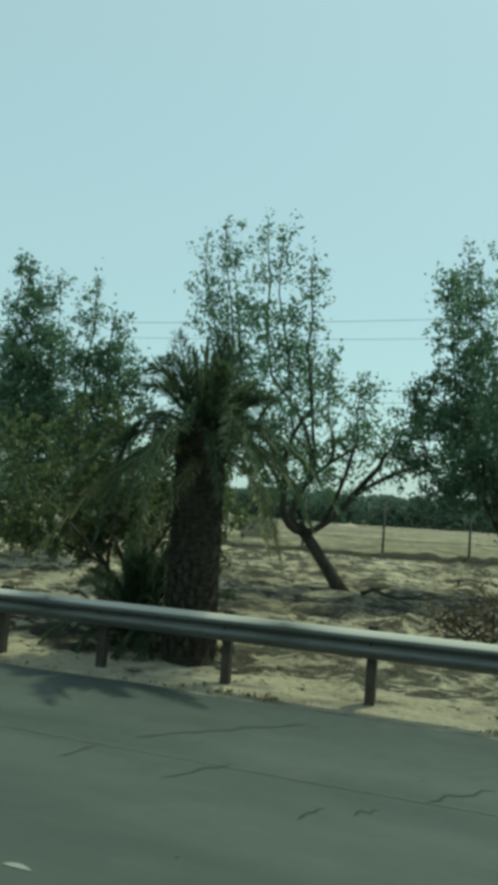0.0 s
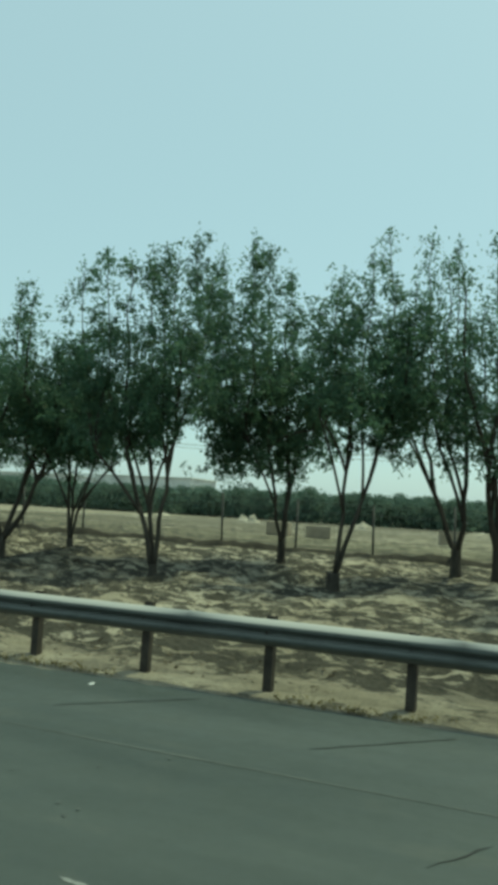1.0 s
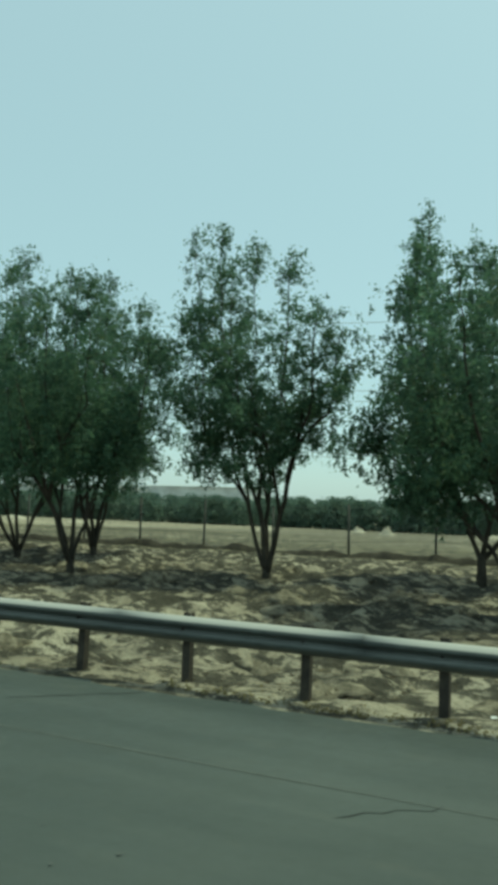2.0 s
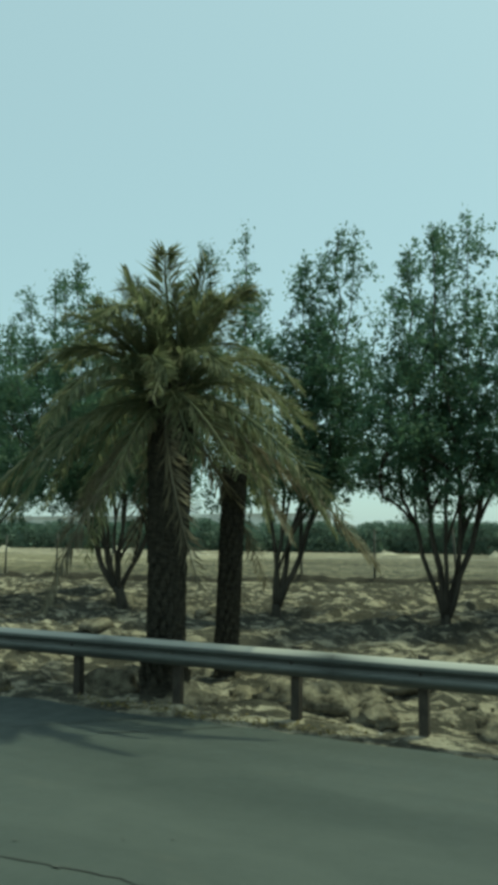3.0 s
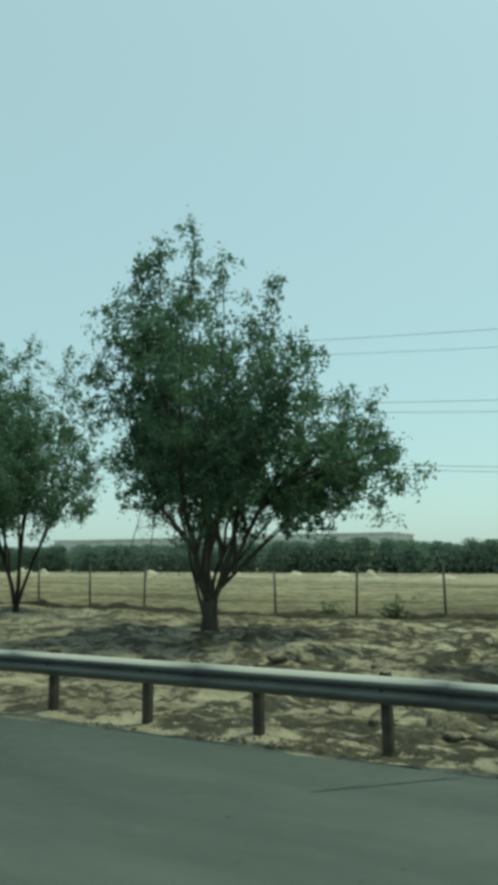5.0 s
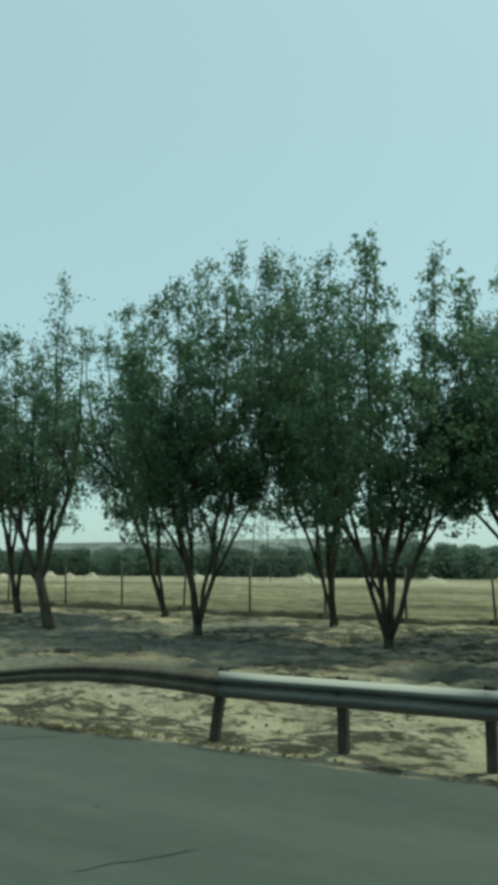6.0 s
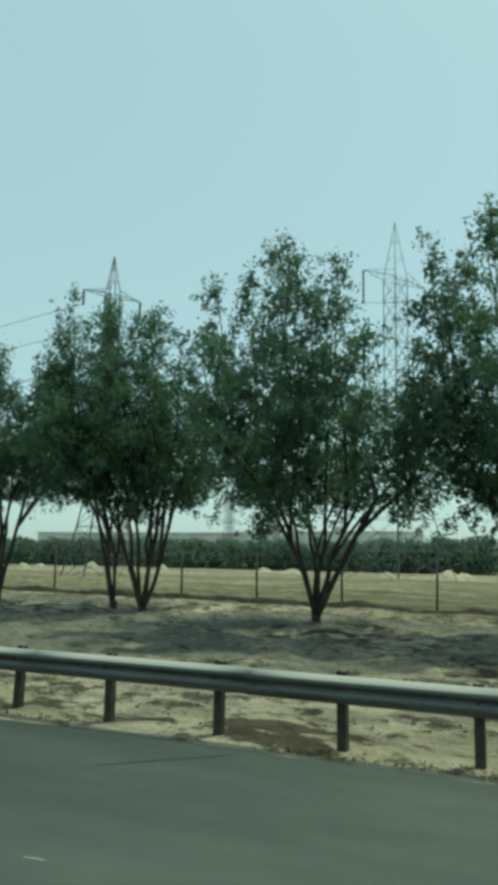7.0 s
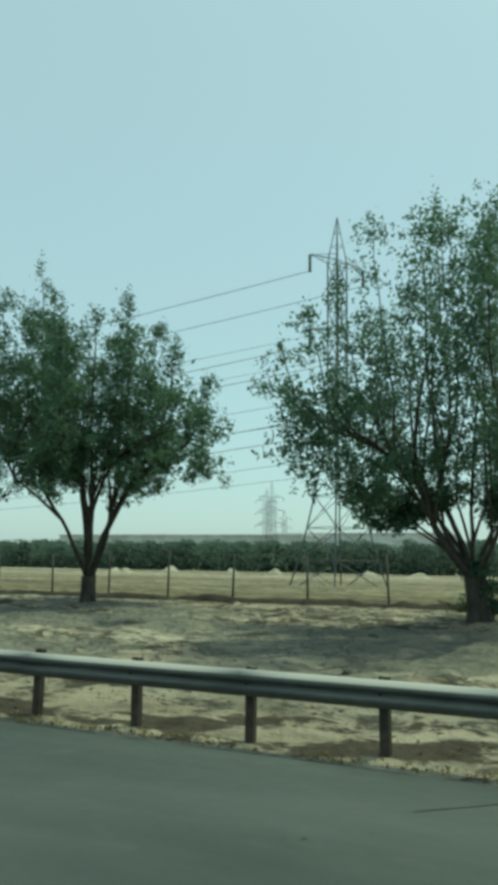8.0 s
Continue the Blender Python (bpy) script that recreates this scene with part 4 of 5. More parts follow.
def palm_offshoot(x, y, size, count, seed):
    """Suckers of a palm: short fronds that spring from the ground."""
    rng = np.random.RandomState(seed)
    root = tagged(new("palm_offshoot"), "low clump of green palm suckers on sand", "palm clump", group="palm suckers")
    root.location = (x, y, ground_z(x, y) - 0.05)
    for j in range(count):
        f = part("frond", DARK_FRONDS[j % 3], root)
        f.rotation_euler = (rng.uniform(-0.3, 0.3), rng.uniform(-0.3, 0.1), 2 * math.pi * (j + rng.uniform(-0.4, 0.4)) / count)
        k = size * rng.uniform(0.75, 1.2)
        f.scale = (k, k, k)


leafy_tree(-5.7, 11.6, 1.45, 2.5, 1.2, ((-2.0, 3.1), (-1.3, 3.6), (-0.6, 3.5), (0.3, 3.3), (1.0, 2.8)), stems=6, lush=0.9, fork=0.12, leaf=OLIVE_LEAF,
           label="bushy olive-green shrub beside the shaggy palm")
palm_offshoot(-5.1, 10.3, 0.95, 24, 31)
palm_offshoot(-4.4, 10.2, 0.70, 16, 32)
palm_offshoot(-6.0, 11.0, 0.55, 12, 33)


def shrub(x, y, width, height, label, leaf=None, lush=0.5):
    """A low bush of many thin stems that spring from the ground."""
    w = width / 2
    return leafy_tree(x, y, height * 0.12, w, w, ((-0.7 * w, height * 0.75), (-0.1 * w, height), (0.6 * w, height * 0.8)), stems=5, lush=lush, fork=0.06,
                      leaf=leaf, label=label, stout=0.4, name="shrub", category="shrub", group="low shrubs")


shrub(-32.0, 13.75, 0.55, 0.4, "low green shrub on the litter behind the guardrail", lush=0.3)
shrub(-160.12, 24.8, 0.6, 0.25, "dark low shrub at the foot of the wire fence", OLIVE_LEAF, 0.35)
shrub(-98.99, 24.9, 0.12, 0.4, "small upright weed beside the wire fence", OLIVE_LEAF, 0.25)
shrub(-101.97, 26.2, 0.25, 0.2, "small dusty shrub beyond the wire fence", OLIVE_LEAF, 0.4)

# ---- pylons and power lines ----
LATTICE = mottled("lattice_steel", (0.09, 0.10, 0.10), (0.17, 0.18, 0.18), 0.6, 0.6, 0.5)
INSULATOR = mottled("insulator_glass", (0.06, 0.07, 0.07), (0.12, 0.13, 0.13), 2, 0.3)
CABLE = mottled("cable", (0.16, 0.17, 0.17), (0.26, 0.27, 0.27), 1, 0.6, 0.5)


def pylon(x, y, h, arm, base, levels, bar=0.048, string=1.6):
    """A square lattice tower with a peak and three pairs of arms, each with a hanging insulator."""
    root = tagged(new("pylon"), "grey lattice steel power pylon with three pairs of arms", "pylon", group="pylons")
    root.location = (x, y, -0.1)
    root.rotation_euler = (0, 0, radians(-30))
    waist, top = levels[0] * 0.86, levels[-1]
    half = lambda z: base / 2 + (arm * 0.19 - base / 2) * min(1, z / waist) ** 0.8 if z < waist else arm * 0.19
    s = Shape()
    zs = list(np.linspace(0, waist, 6)) + list(np.linspace(waist, top, 8))[1:]
    corners = [(-1, -1), (1, -1), (1, 1), (-1, 1)]
    for cx, cy in corners:
        s.tube([(cx * half(z), cy * half(z), z) for z in zs], [bar * 1.4] * len(zs), 4)
        s.tube([(cx * half(top), cy * half(top), top), (0, 0, h)], [bar, bar * 0.8], 4)
    for i in range(len(zs) - 1):
        a, b = zs[i], zs[i + 1]
        for k in range(4):
            (ax, ay), (bx, by) = corners[k], corners[(k + 1) % 4]
            s.tube([(ax * half(a), ay * half(a), a), (bx * half(b), by * half(b), b)], [bar * 0.6] * 2, 4)
            s.tube([(bx * half(a), by * half(a), a), (ax * half(b), ay * half(b), b)], [bar * 0.6] * 2, 4)
            s.tube([(ax * half(b), ay * half(b), b), (bx * half(b), by * half(b), b)], [bar * 0.6] * 2, 4)
    q = half(top)
    for t in (0.35, 0.65):
        z, r = top + (h - top) * t, q * (1 - t)
        for k in range(4):
            (ax, ay), (bx, by) = corners[k], corners[(k + 1) % 4]
            s.tube([(ax * r, ay * r, z), (bx * r, by * r, z)], [bar * 0.5] * 2, 4)
    part("tower", s.mesh("tower", LATTICE), root)
    for z in levels:
        for sgn in (-1, 1):
            a = Shape()
            tip = Vector((0, sgn * arm, z))
            for cx in (-1, 1):
                a.tube([(cx * q, sgn * q, z), tip], [bar, bar * 0.7], 4)
                a.tube([(cx * q, sgn * q, z + arm * 0.16), tip], [bar * 0.8, bar * 0.6], 4)
                for t in (0.3, 0.6):
                    p1, p2 = Vector((cx * q, sgn * q, z)).lerp(tip, t), Vector((cx * q, sgn * q, z + arm * 0.16)).lerp(tip, t)
                    a.tube([p1, p2], [bar * 0.5] * 2, 4)
            arm_part = part("arm", a.mesh("arm", LATTICE), root)
            n = Shape()
            n.tube([(0, sgn * arm, z - string * k / 12) for k in range(13)], [0.09, 0.15] * 6 + [0.08], 6)
            part("insulator", n.mesh("insulator", INSULATOR), arm_part)
    return root


def power_line(x0, x1, y, z, sag):
    c = Shape()
    pts = [(x0 + (x1 - x0) * t, 0, z - 4 * sag * t * (1 - t)) for t in (i / 30 for i in range(31))]
    c.tube(pts, [0.03] * 31, 4)
    ob = tagged(new("power_line", c.mesh("power_line", CABLE)), "thin grey power cable sagging between pylons", "power cable", group="power cables")
    ob.location = (0, y, 0)


for px, py, ph, parm, pbase, plev, reach, sag, ways, hang in (
        (-157.4, 94.0, 46.5, 5.6, 10.0, (22.5, 30.2, 38.6), 300, 9.0, (-1, 1), 4.4),
        (-175.5, 58.0, 31.0, 2.9, 5.6, (14.8, 20.8, 27.0), 240, 6.5, (-1,), 1.5)):
    pylon(px, py, ph, parm, pbase, plev, string=hang)
    for lev in plev:
        for sgn in (-1, 1):
            for way in ways:
                power_line(px + sgn * parm * 0.5, px + way * reach, py + sgn * parm * 0.866, lev - hang, sag)
pylon(-337.0, 407.0, 45.0, 7.6, 10.0, (24.0, 31.0, 38.0), 0.06)
pylon(-394.0, 571.0, 45.0, 7.6, 10.0, (24.0, 31.0, 38.0), 0.06)
pylon(-300.0, 330.0, 40.0, 7.0, 9.0, (21.0, 27.0, 33.0), 0.06)

# ---- loose things on the sand ----
ROCK = mottled("pale_rock", (0.055, 0.048, 0.036), (0.50, 0.44, 0.32), 4.5, 0.95, 0, 0.9, 0.08, spec=0.1)
CONCRETE = mottled("dusty_concrete", (0.30, 0.25, 0.18), (0.45, 0.385, 0.28), 1.5, 0.95)
WHITE = mottled("white_litter", (0.6, 0.6, 0.57), (0.8, 0.8, 0.78), 6, 0.7)
CRACK = mottled("crack_filler", (0.018, 0.019, 0.018), (0.032, 0.033, 0.03), 8, 0.9)
SEAM = mottled("worn_seam", (0.078, 0.088, 0.08), (0.11, 0.118, 0.105), 5, 0.9)

SCUFF = mottled("worn_paint", (0.17, 0.18, 0.165), (0.30, 0.30, 0.28), 7, 0.85)


def rock_mesh(seed, steps):
    bm = bmesh.new()
    bmesh.ops.create_icosphere(bm, subdivisions=steps, radius=1)
    for v in bm.verts:
        k = 1.1 + 0.6 * noise.noise(v.co * 1.2 + Vector((seed, 0, 0))) - 0.55 * abs(noise.noise(v.co * 2.4 + Vector((0, seed, 0)))) + 0.34 * noise.noise(v.co * 5 + Vector((0, 0, seed))) + 0.18 * noise.noise(v.co * 11 + Vector((seed, 0, seed)))
        v.co = Vector((v.co.x * 1.2, v.co.y * 0.9, v.co.z * 0.7)) * k
    me = bpy.data.meshes.new("rock")
    bm.to_mesh(me)
    bm.free()
    me.polygons.foreach_set("use_smooth", [True] * len(me.polygons))
    me.materials.append(ROCK)
    return me


ROCKS = [rock_mesh(i * 3.7, 3) for i in range(6)]
STONES = [rock_mesh(i * 2.9, 2) for i in range(6)]


def rock(x, y, size, turn, kind):
    ob = tagged(new("rock", ROCKS[kind]), "pale sandy rock half sunk in the verge", "rock", group="verge rocks")
    ob.location = (x, y, ground_z(x, y) + size * 0.08)
    ob.rotation_euler = (0, 0, turn)
    ob.scale = (size,) * 3


rock_rng = np.random.RandomState(8)
for i in range(130):
    rock(-52 - 44 * rock_rng.random_sample(), 9.15 + 4.5 * rock_rng.random_sample() ** 1.5, 0.05 + 0.24 * rock_rng.random_sample() ** 2.5, rock_rng.uniform(0, 6), i % 6)
for i in range(30):
    rock(-170 + 185 * rock_rng.random_sample(), 9.2 + 8 * rock_rng.random_sample(), 0.05 + 0.14 * rock_rng.random_sample() ** 2, rock_rng.uniform(0, 6), i % 6)


OCHRE = mottled("ochre_stone", (0.16, 0.135, 0.09), (0.37, 0.315, 0.215), 3.5, 0.95, 0, 0.9, 0.05, spec=0.1)


def block_mesh(seed):
    """A roughly squared stone with worn corners."""
    bm = bmesh.new()
    bmesh.ops.create_icosphere(bm, subdivisions=3, radius=1)
    for v in bm.verts:
        c = v.co
        c /= (abs(c.x) ** 6 + abs(c.y) ** 6 + abs(c.z) ** 6) ** (1 / 6)
        k = 1 + 0.34 * noise.noise(c * 1.1 + Vector((seed, 0, 0))) + 0.14 * noise.noise(c * 3.2 + Vector((0, seed, 0)))
        v.co = c * 0.5 * k
    me = bpy.data.meshes.new("edge_stone")
    bm.to_mesh(me)
    bm.free()
    me.materials.append(OCHRE)
    for p in me.polygons:
        p.use_smooth = True
    return me


BLOCKS = [block_mesh(i * 5.1) for i in range(4)]


def edge_stone(x, y, w, d, h, turn, kind, label):
    ob = tagged(new("edge_stone", BLOCKS[kind]), label, "stone", group="stones along the road edge")
    ob.location = (x, y, ground_z(x, y) + h * 0.34)
    ob.rotation_euler = (0.05 * math.sin(x * 7), 0.06 * math.cos(x * 5), turn)
    ob.scale = (w, d, h)


edge_stone(-78.15, 9.06, 0.24, 0.22, 0.36, 0.2, 0, "upright worn stone standing at the road edge")
stone_rng = random.Random(12)
for i in range(8):
    edge_stone(-77.72 + 0.29 * i, 9.08 + 0.014 * i + stone_rng.uniform(-0.03, 0.03), stone_rng.uniform(0.22, 0.36), 0.25, stone_rng.uniform(0.28, 0.42), stone_rng.uniform(-0.4, 0.4), (i * 3 + i // 4) % 4, "squarish ochre stone in a row under the guardrail")
for i, (x, y, size) in enumerate(((-74.25, 8.98, 0.30), (-73.85, 9.15, 0.34), (-73.2, 9.45, 0.42), (-62.49, 8.60, 0.17), (-60.95, 9.2, 0.38), (-79.6, 9.45, 0.36), (-82.6, 10.1, 0.55), (-81.6, 10.0, 0.42), (-89.2, 9.45, 0.40),
                                  (-88.5, 9.6, 0.34), (-87.9, 10.0, 0.40), (-87.1, 10.2, 0.42), (-71.5, 9.1, 0.3), (-64.9, 9.6, 0.46), (-66.6, 10.0, 0.5), (-69.3, 9.9, 0.55), (-84.6, 9.7, 0.4), (-57.8, 9.9, 0.45))):
    rock(x, y, size, x * 3 % 6, (i * 5 + 2) % 6)


def strip(name, pts, width, mat, label, category, z=0.004):
    """A thin band on the road along a line of points."""
    s = Shape()
    n = len(pts)
    for i, (x, y) in enumerate(pts):
        a, b = pts[max(i - 1, 0)], pts[min(i + 1, n - 1)]
        d = Vector((b[0] - a[0], b[1] - a[1], 0)).normalized()
        w = Vector((-d.y, d.x, 0)) * width * (0.5 if 0 < i < n - 1 else 0.12) * random.uniform(0.6, 1.3)
        s.v += [(x + w.x, y + w.y, z), (x - w.x, y - w.y, z)]
    s.f = [(2 * i, 2 * i + 1, 2 * i + 3, 2 * i + 2) for i in range(n - 1)]
    return tagged(new(name, s.mesh(name, mat)), label, category, group=category + "s", kind="structure")


def crack(x0, y0, x1, y1, width=0.035, wander=0.05):
    n = max(5, int(math.hypot(x1 - x0, y1 - y0) / 0.12))
    pts = []
    for i in range(n + 1):
        t = i / n
        k = wander * (noise.noise((x0 + t * 9, y0, 2.0)) + 0.6 * noise.noise((x0 + t * 31, y0, 7.0)))
        pts.append((x0 + (x1 - x0) * t - k * 0.6, y0 + (y1 - y0) * t + k))
    strip("road_crack", pts, width, CRACK, "dark open crack in worn asphalt", "crack")


crack_rng = random.Random(4)
# slanting cracks from the road edge, about 2.7 m apart where the slab has moved
for cx in (-19.7, -22.5, -59.7, -60.8, -63.3, -81.5, -84.6, -87.9, -125.1, -127.8, -129.9, -132.4, -150.4, -154.6, -157.6, -8.9, -33.2, -41.7, -49.5, -70.4, -94.0, -101.6, -107.3, -119.0, -138.4, -144.3):
    crack(cx, 7.05 + crack_rng.uniform(-0.15, 0.25), cx + 1.2, 8.25 + crack_rng.uniform(-0.15, 0.12), crack_rng.uniform(0.02, 0.034), 0.03)
for x0, y0, x1, y1 in ((-3.32, 5.68, -3.23, 6.11), (-2.39, 5.68, -2.01, 6.28), (-3.05, 6.5, -1.78, 7.85), (-1.2, 5.44, -1.07, 5.71), (-0.86, 5.71, -0.71, 5.88), (-0.41, 6.23, 0.07, 6.79), (-18.33, 5.07, -17.99, 5.63), (-12.76, 5.18, -12.6, 5.5),
                       (-12.33, 6.05, -12.06, 6.35), (-29.91, 4.25, -28.84, 4.22), (-58.4, 4.2, -56.6, 4.35), (-76.17, 6.45, -75.68, 6.91), (-114.73, 4.68, -114.12, 5.5), (-126.31, 6.58, -125.51, 7.15), (-37.3, 5.6, -36.6, 6.2), (-98.5, 5.2, -97.9, 5.9)):
    crack(x0, y0, x1, y1, 0.016, 0.06)
strip("road_seam", [(14 - i * 0.5, 6.2 + 0.05 * noise.noise((i * 0.13, 0, 0))) for i in range(120)], 0.028, SEAM, "pale worn lengthwise seam in the asphalt", "seam")
for i, (x, y) in enumerate(((-126.05, 4.75), (-125.86, 4.94), (-20.11, 3.90), (-75.52, 4.99), (-74.72, 5.25), (-137.21, 4.72), (-2.45, 3.96), (-142.85, 6.19))):
    strip("paint_scuff", [(x - 0.10 + 0.05 * k, y + 0.01 * math.sin(k + i)) for k in range(5)], 0.04, SCUFF, "small worn pale paint scuff on asphalt", "scuff")


def concrete_block(x, y, w, d, h, turn=0.0):
    s = Shape()
    s.box((-w / 2, -d / 2, -0.2), (w / 2, d / 2, h))
    s.box((-w / 2 + 0.05, -d / 2 - 0.02, h * 0.15), (w / 2 - 0.05, -d / 2, h * 0.85))
    ob = tagged(new("concrete_block", s.mesh("concrete_block", CONCRETE)), "dusty sand-coloured concrete block on open ground", "block", group="blocks beyond the fence")
    ob.location = (x, y, ground_z(x, y))
    ob.rotation_euler = (0, 0, turn)


concrete_block(-12.8, 38.1, 1.9, 1.2, 0.95, 0.2)
concrete_block(-24.2, 52.0, 1.5, 1.0, 0.9, 0.2)
concrete_block(-33.8, 45.5, 1.4, 1.0, 0.85, 0.1)
concrete_block(-31.4, 45.9, 1.5, 1.0, 0.8, 0.3)


WEATHERED = mottled("weathered_stone", (0.085, 0.072, 0.055), (0.20, 0.17, 0.125), 5, 0.95)


def marker_stone(x, y):
    root = tagged(new("marker_stone"), "small leaning weathered stone marker with a dark plank beside it", "marker")
    root.location = (x, y, ground_z(x, y) + 0.04)
    root.scale = (1.1, 1.1, 1.1)
    s = Shape()
    s.add([(-0.18, -0.08, -0.1), (0.18, -0.08, -0.1), (0.18, 0.08, -0.1), (-0.18, 0.08, -0.1), (-0.14, -0.07, 0.34), (0.07, -0.07, 0.46), (0.07, 0.07, 0.46), (-0.14, 0.07, 0.34)],
          [(0, 3, 2, 1), (4, 5, 6, 7), (0, 1, 5, 4), (1, 2, 6, 5), (2, 3, 7, 6), (3, 0, 4, 7)])
    part("stone", s.mesh("stone", WEATHERED), root)
    b = Shape()
    b.box((-0.95, -0.12, 0.0), (-0.2, 0.04, 0.07))
    part("plank", b.mesh("plank", LITTER), root, "dark weathered plank")


marker_stone(-128.95, 15.2)


def sand_mound(x, y, w, h, seed):
    bm = bmesh.new()
    bmesh.ops.create_grid(bm, x_segments=14, y_segments=10, size=1)
    for v in bm.verts:
        r = min(1, v.co.length)
        v.co = Vector((v.co.x * w, v.co.y * w * 0.6, h * (math.cos(math.pi * r) * 0.5 + 0.5) * (1 + 0.5 * noise.noise(v.co * 3 + Vector((seed, 0, 0)))) - 0.1))
    me = bpy.data.meshes.new("sand_mound")
    bm.to_mesh(me)
    bm.free()
    me.polygons.foreach_set("use_smooth", [True] * len(me.polygons))
    me.materials.append(PALE)
    ob = tagged(new("sand_mound", me), "pale heap of dumped sand before the far trees", "sand heap", group="sand heaps")
    ob.location = (x, y, 0)


PALE = mottled("pale_dumped_sand", (0.40, 0.36, 0.27), (0.58, 0.53, 0.42), 0.7, 0.95, 0, 0.8, 0.15, spec=0.1)
mound_rng = random.Random(12)
for i in range(34):
    sand_mound(-30 - 11 * i + mound_rng.uniform(-5, 5), mound_rng.uniform(95, 160), mound_rng.uniform(1.6, 4.2), mound_rng.uniform(0.5, 1.5), i)


def litter_drift():
    """A low, ragged ridge of dark litter blown against the fence."""
    s = Shape()
    xs = list(np.arange(-205, 18, 0.25))
    for i, x in enumerate(xs):
        w = 0.22 + 0.14 * noise.noise((x * 0.7, 0, 5))
        z = ground_z(x, FENCE_Y)
        h = max(0.02, 0.19 + 0.13 * noise.noise((x * 0.5, 3, 1)) + 0.08 * noise.noise((x * 2.1, 3, 1)))
        s.v += [(x, -w, z - 0.1), (x, -w * 0.4, z + h), (x, w * 0.4, z + h * 0.9), (x, w, z - 0.1)]
    s.f = [(4 * i + j, 4 * i + 4 + j, 4 * i + 5 + j, 4 * i + 1 + j) for i in range(len(xs) - 1) for j in range(3)]
    ob = tagged(new("litter_drift", s.mesh("litter_drift", LITTER, True)), "dark drift of litter along the fence foot", "litter", kind="stuff")
    ob.location = (0, FENCE_Y, 0)


litter_drift()


def scatter(name, label, category, count, mat, y_of, size, flat, seed):
    rng = np.random.RandomState(seed)
    x = rng.uniform(-185, 14, count)
    y = y_of(rng, count)
    keep = np.array([noise.noise((a * 0.35, b * 0.6, seed)) > -0.1 for a, b in zip(x, y)])
    x, y = x[keep], y[keep]
    p = np.array([(a, b, max(ground_z(a, b), 0.0) + 0.012) for a, b in zip(x, y)])
    v = leaf_cloud(p, size, rng, 0).reshape(-1, 3, 3)
    v[:, :, 2] = p[:, None, 2] + (v[:, :, 2] - p[:, None, 2]) * flat + (0.3 * size if flat > 0.6 else 0)
    tagged(new(name, leaves_mesh(name, v.reshape(-1, 3), mat)), label, category, kind="stuff")


DEAD = leaf_material("dead_leaf", (0.05, 0.038, 0.022), (0.14, 0.105, 0.06), (0.20, 0.16, 0.09))
STRAW = leaf_material("straw", (0.16, 0.125, 0.05), (0.34, 0.28, 0.13), (0.22, 0.2, 0.08))
scatter("leaf_litter", "dead brown leaves and twigs on the sand", "leaf litter", 42000, DEAD, lambda r, n: 8.9 + 14 * r.random_sample(n), 0.10, 0.3, 3)
scatter("dry_grass", "short straw-coloured grass along the road edge", "grass", 15000, STRAW, lambda r, n: 8.40 + np.abs(r.normal(size=n)) * 0.13, 0.055, 0.9, 4)
scatter("road_grit", "pale grit and dust specks on the asphalt", "grit", 1500, SEAM, lambda r, n: 3.5 + 4.9 * r.random_sample(n), 0.05, 0.0, 6)


def rubble():
    """Half-buried stones strewn over the rough stretch behind the guardrail."""
    rng = random.Random(31)
    s = Shape()
    shapes = [([tuple(q.co) for q in r.vertices], [tuple(p.vertices) for p in r.polygons]) for r in STONES]
    for _ in range(520):
        x, y = rng.uniform(-98, -30), 9.2 + 11 * rng.random() ** 1.5
        if noise.noise((x * 0.3, y * 0.5, 8.0)) < -0.12:
            continue
        size, turn = 0.10 + 0.34 * rng.random() ** 2.5, rng.uniform(0, 6.28)
        vs, fs = rng.choice(shapes)
        k, z = len(s.v), ground_z(x, y)
        c, d = math.cos(turn), math.sin(turn)
        s.v += [(x + size * (a * c - b * d), y + size * (a * d + b * c), z + size * (0.75 * e - 0.12)) for a, b, e in vs]
        s.f += [tuple(q + k for q in p) for p in fs]
    tagged(new("rubble", s.mesh("rubble", ROCK, True)), "half-buried dusty stones strewn on the rough sand", "stones", kind="stuff")


rubble()


def litter_scrap(x, y, size, turn):
    s = Shape()
    s.v = [(-0.5, -0.3, 0.0), (0.1, -0.42, 0.05), (0.5, -0.1, 0.0), (0.42, 0.35, 0.08), (-0.1, 0.3, 0.02), (-0.45, 0.2, 0.1), (0.0, 0.0, 0.16)]
    s.f = [(i, (i + 1) % 6, 6) for i in range(6)]
    s.v = [(a * size, b * size, c * size) for a, b, c in s.v]
    ob = tagged(new("litter_scrap", s.mesh("litter_scrap", WHITE)), "crumpled white scrap of litter", "litter", group="litter scraps")
    ob.location = (x, y, max(ground_z(x, y), 0.0) + 0.006)
    ob.rotation_euler = (0, 0, turn)


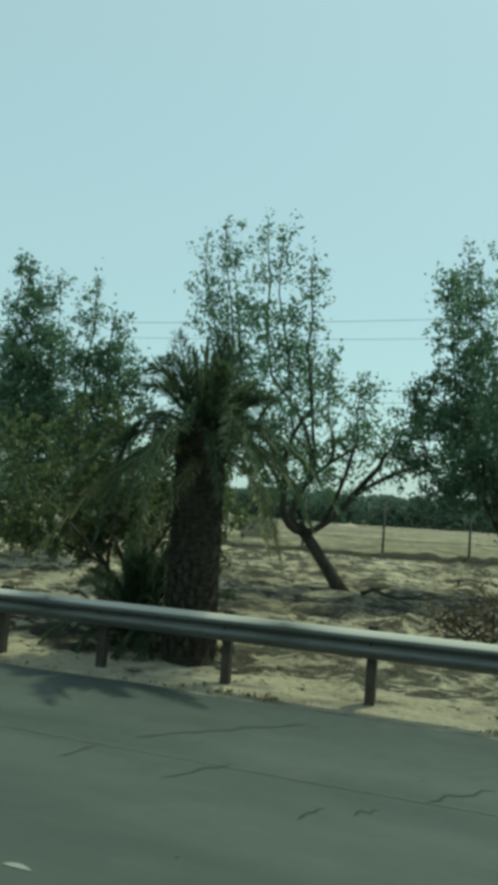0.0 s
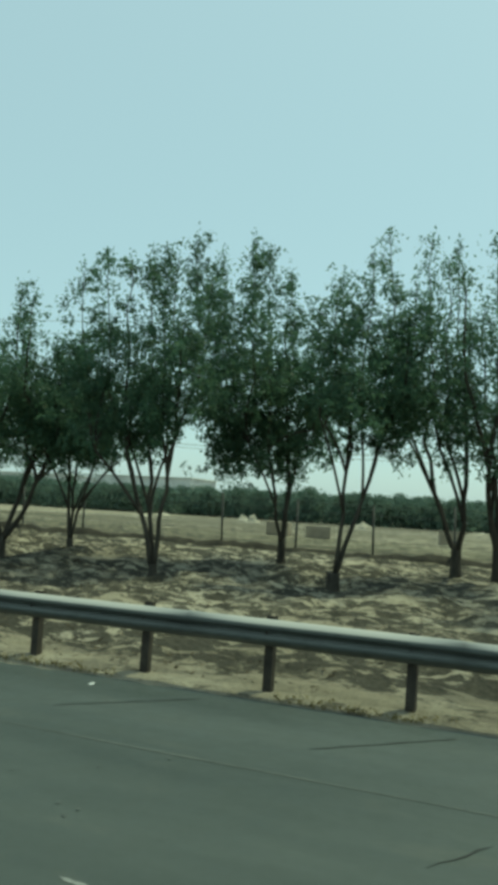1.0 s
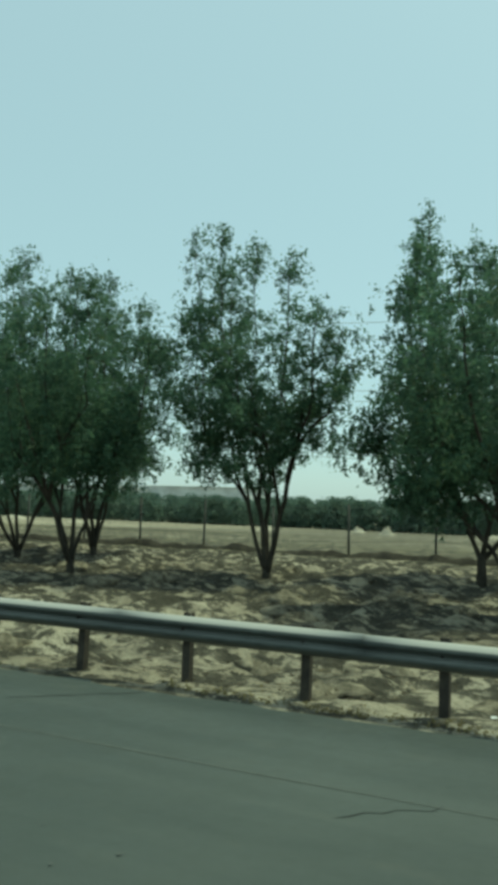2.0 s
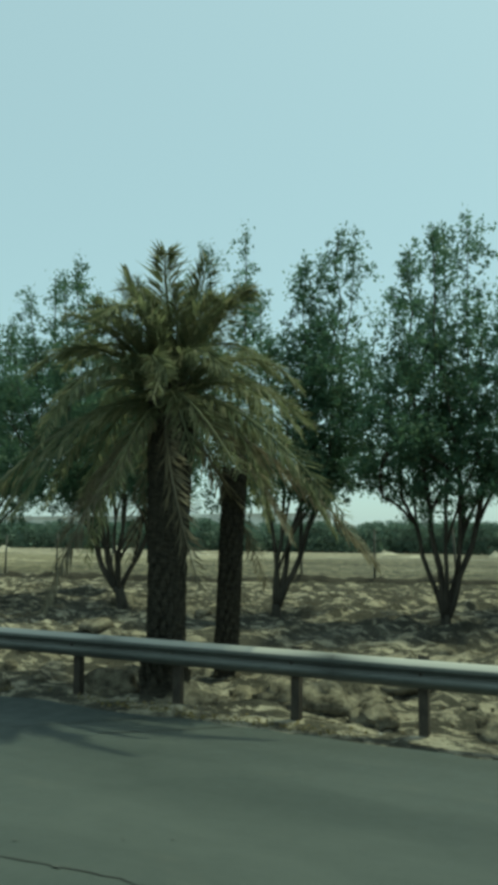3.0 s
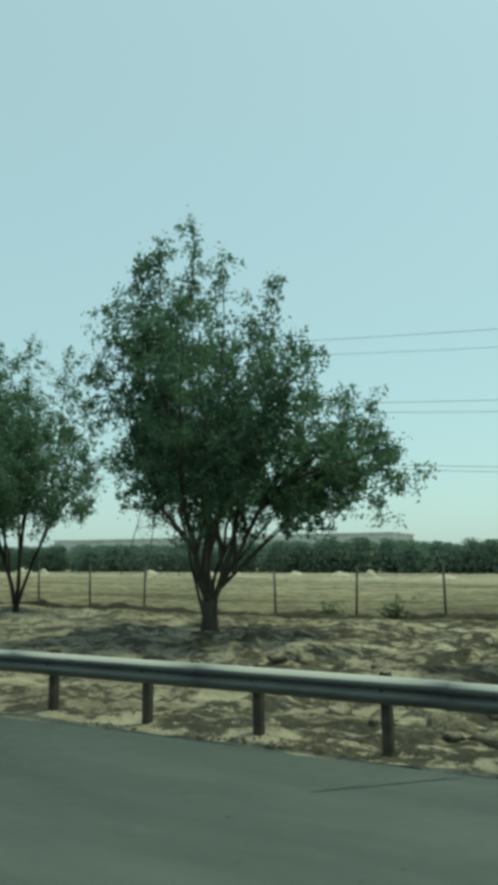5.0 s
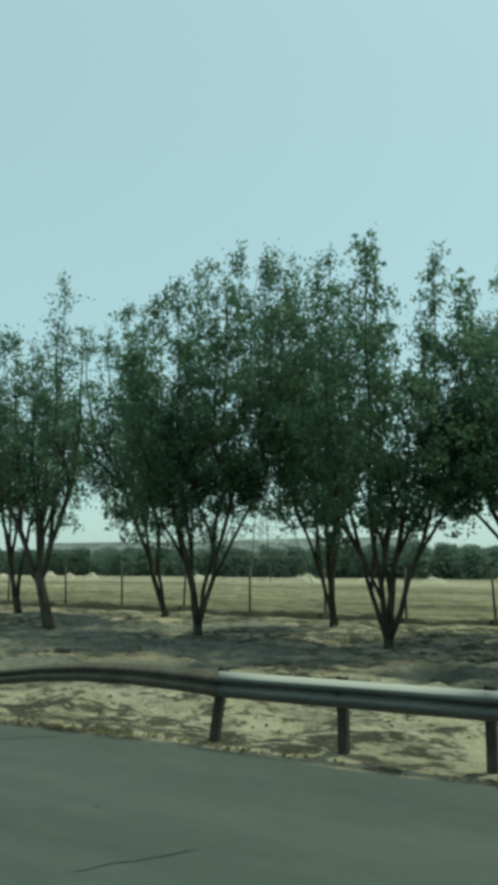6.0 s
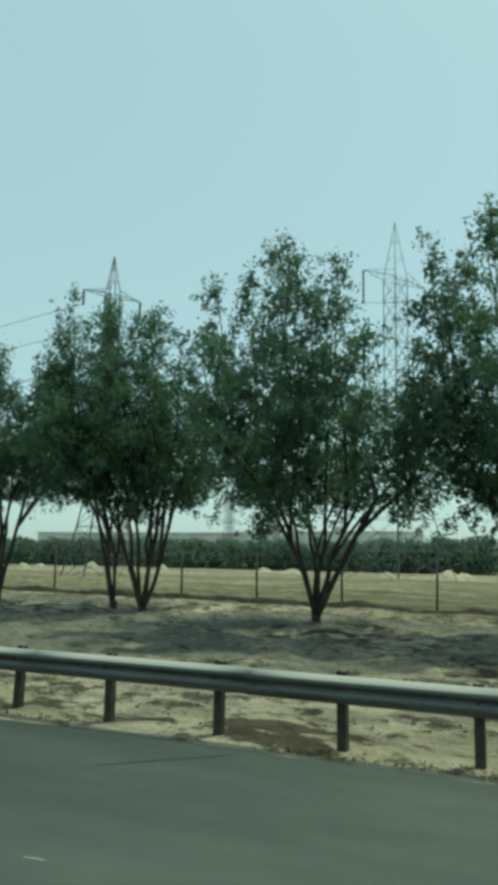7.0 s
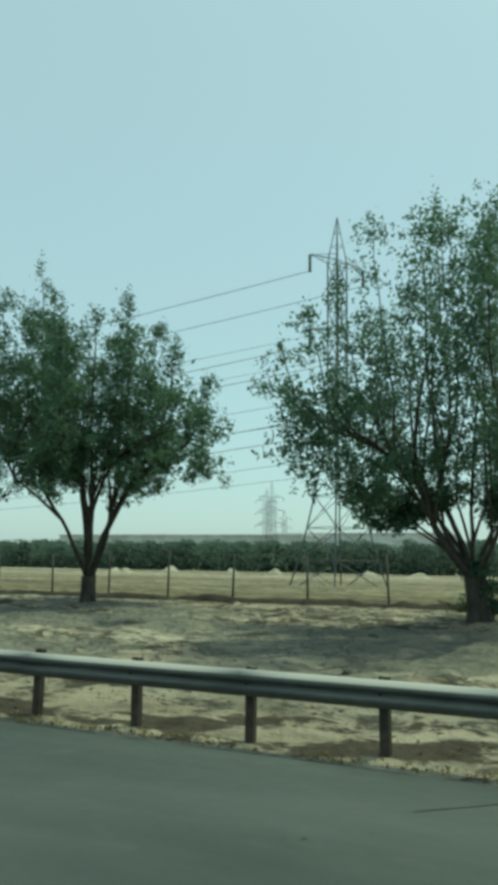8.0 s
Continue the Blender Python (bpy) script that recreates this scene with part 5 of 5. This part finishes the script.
scrap_rng = random.Random(6)
for i in range(26):
    litter_scrap(4 - 6.9 * i + scrap_rng.uniform(-2, 2), scrap_rng.choice((8.7, 9.2, 10.5, 13, 4.4, 7.8)) + scrap_rng.uniform(-0.3, 0.3), scrap_rng.uniform(0.05, 0.13), scrap_rng.uniform(0, 6))
litter_scrap(-75.63, 7.87, 0.30, 0.1)


def fallen_branch(x, y, seed):
    """A crooked dead bough with side twigs, lying on the sand."""
    rng = random.Random(seed)
    s = Shape()
    run = [(x + 0.28 * i, y - 0.10 * i + 0.05 * rng.uniform(-1, 1)) for i in range(7)]
    spine = [Vector((a, b, ground_z(a, b) + 0.05 + 0.13 * math.sin(math.pi * i / 6))) for i, (a, b) in enumerate(run)]
    s.tube(spine, [0.05 - 0.006 * i for i in range(7)], 6)
    for i in (1, 2, 3, 4, 5):
        tip = spine[i] + Vector((rng.uniform(0.2, 0.6), rng.uniform(-0.5, 0.5), rng.uniform(-0.02, 0.16)))
        s.tube([spine[i], spine[i].lerp(tip, 0.5) + Vector((0, 0, 0.05)), tip], [0.02, 0.013, 0.006], 5)
    tagged(new("fallen_branch", s.mesh("fallen_branch", BARK, True)), "crooked dead branch lying on pale sand", "branch", group="fallen branches")


fallen_branch(-3.10, 16.85, 3)

shrub(-0.41, 13.23, 1.7, 0.4, "low heap of dry brown brushwood on the sand", DEAD, 0.22)


# ---- far buildings ----
FAR_WALL = mottled("far_wall", (0.62, 0.64, 0.62), (0.75, 0.77, 0.75), 0.02, 0.9)


def far_hall(x, y, w, d, h):
    root = tagged(new("long_hall"), "long low pale hall far behind the tree belt", "building", group="far halls")
    root.location = (x, y, 0)
    b = Shape()
    b.box((-w / 2, -d / 2, -0.3), (w / 2, d / 2, h))
    part("wall", b.mesh("wall", FAR_WALL), root)
    r = Shape()
    r.box((-w / 2 - 1, -d / 2 - 1, h + 0.02), (w / 2 + 1, d / 2 + 1, h + 0.8))
    part("roof", r.mesh("roof", FAR_WALL), root)


far_hall(-395, 440, 150, 40, 18.5)
far_hall(-300, 480, 110, 40, 21.0)
far_hall(-505, 520, 110, 40, 22.0)
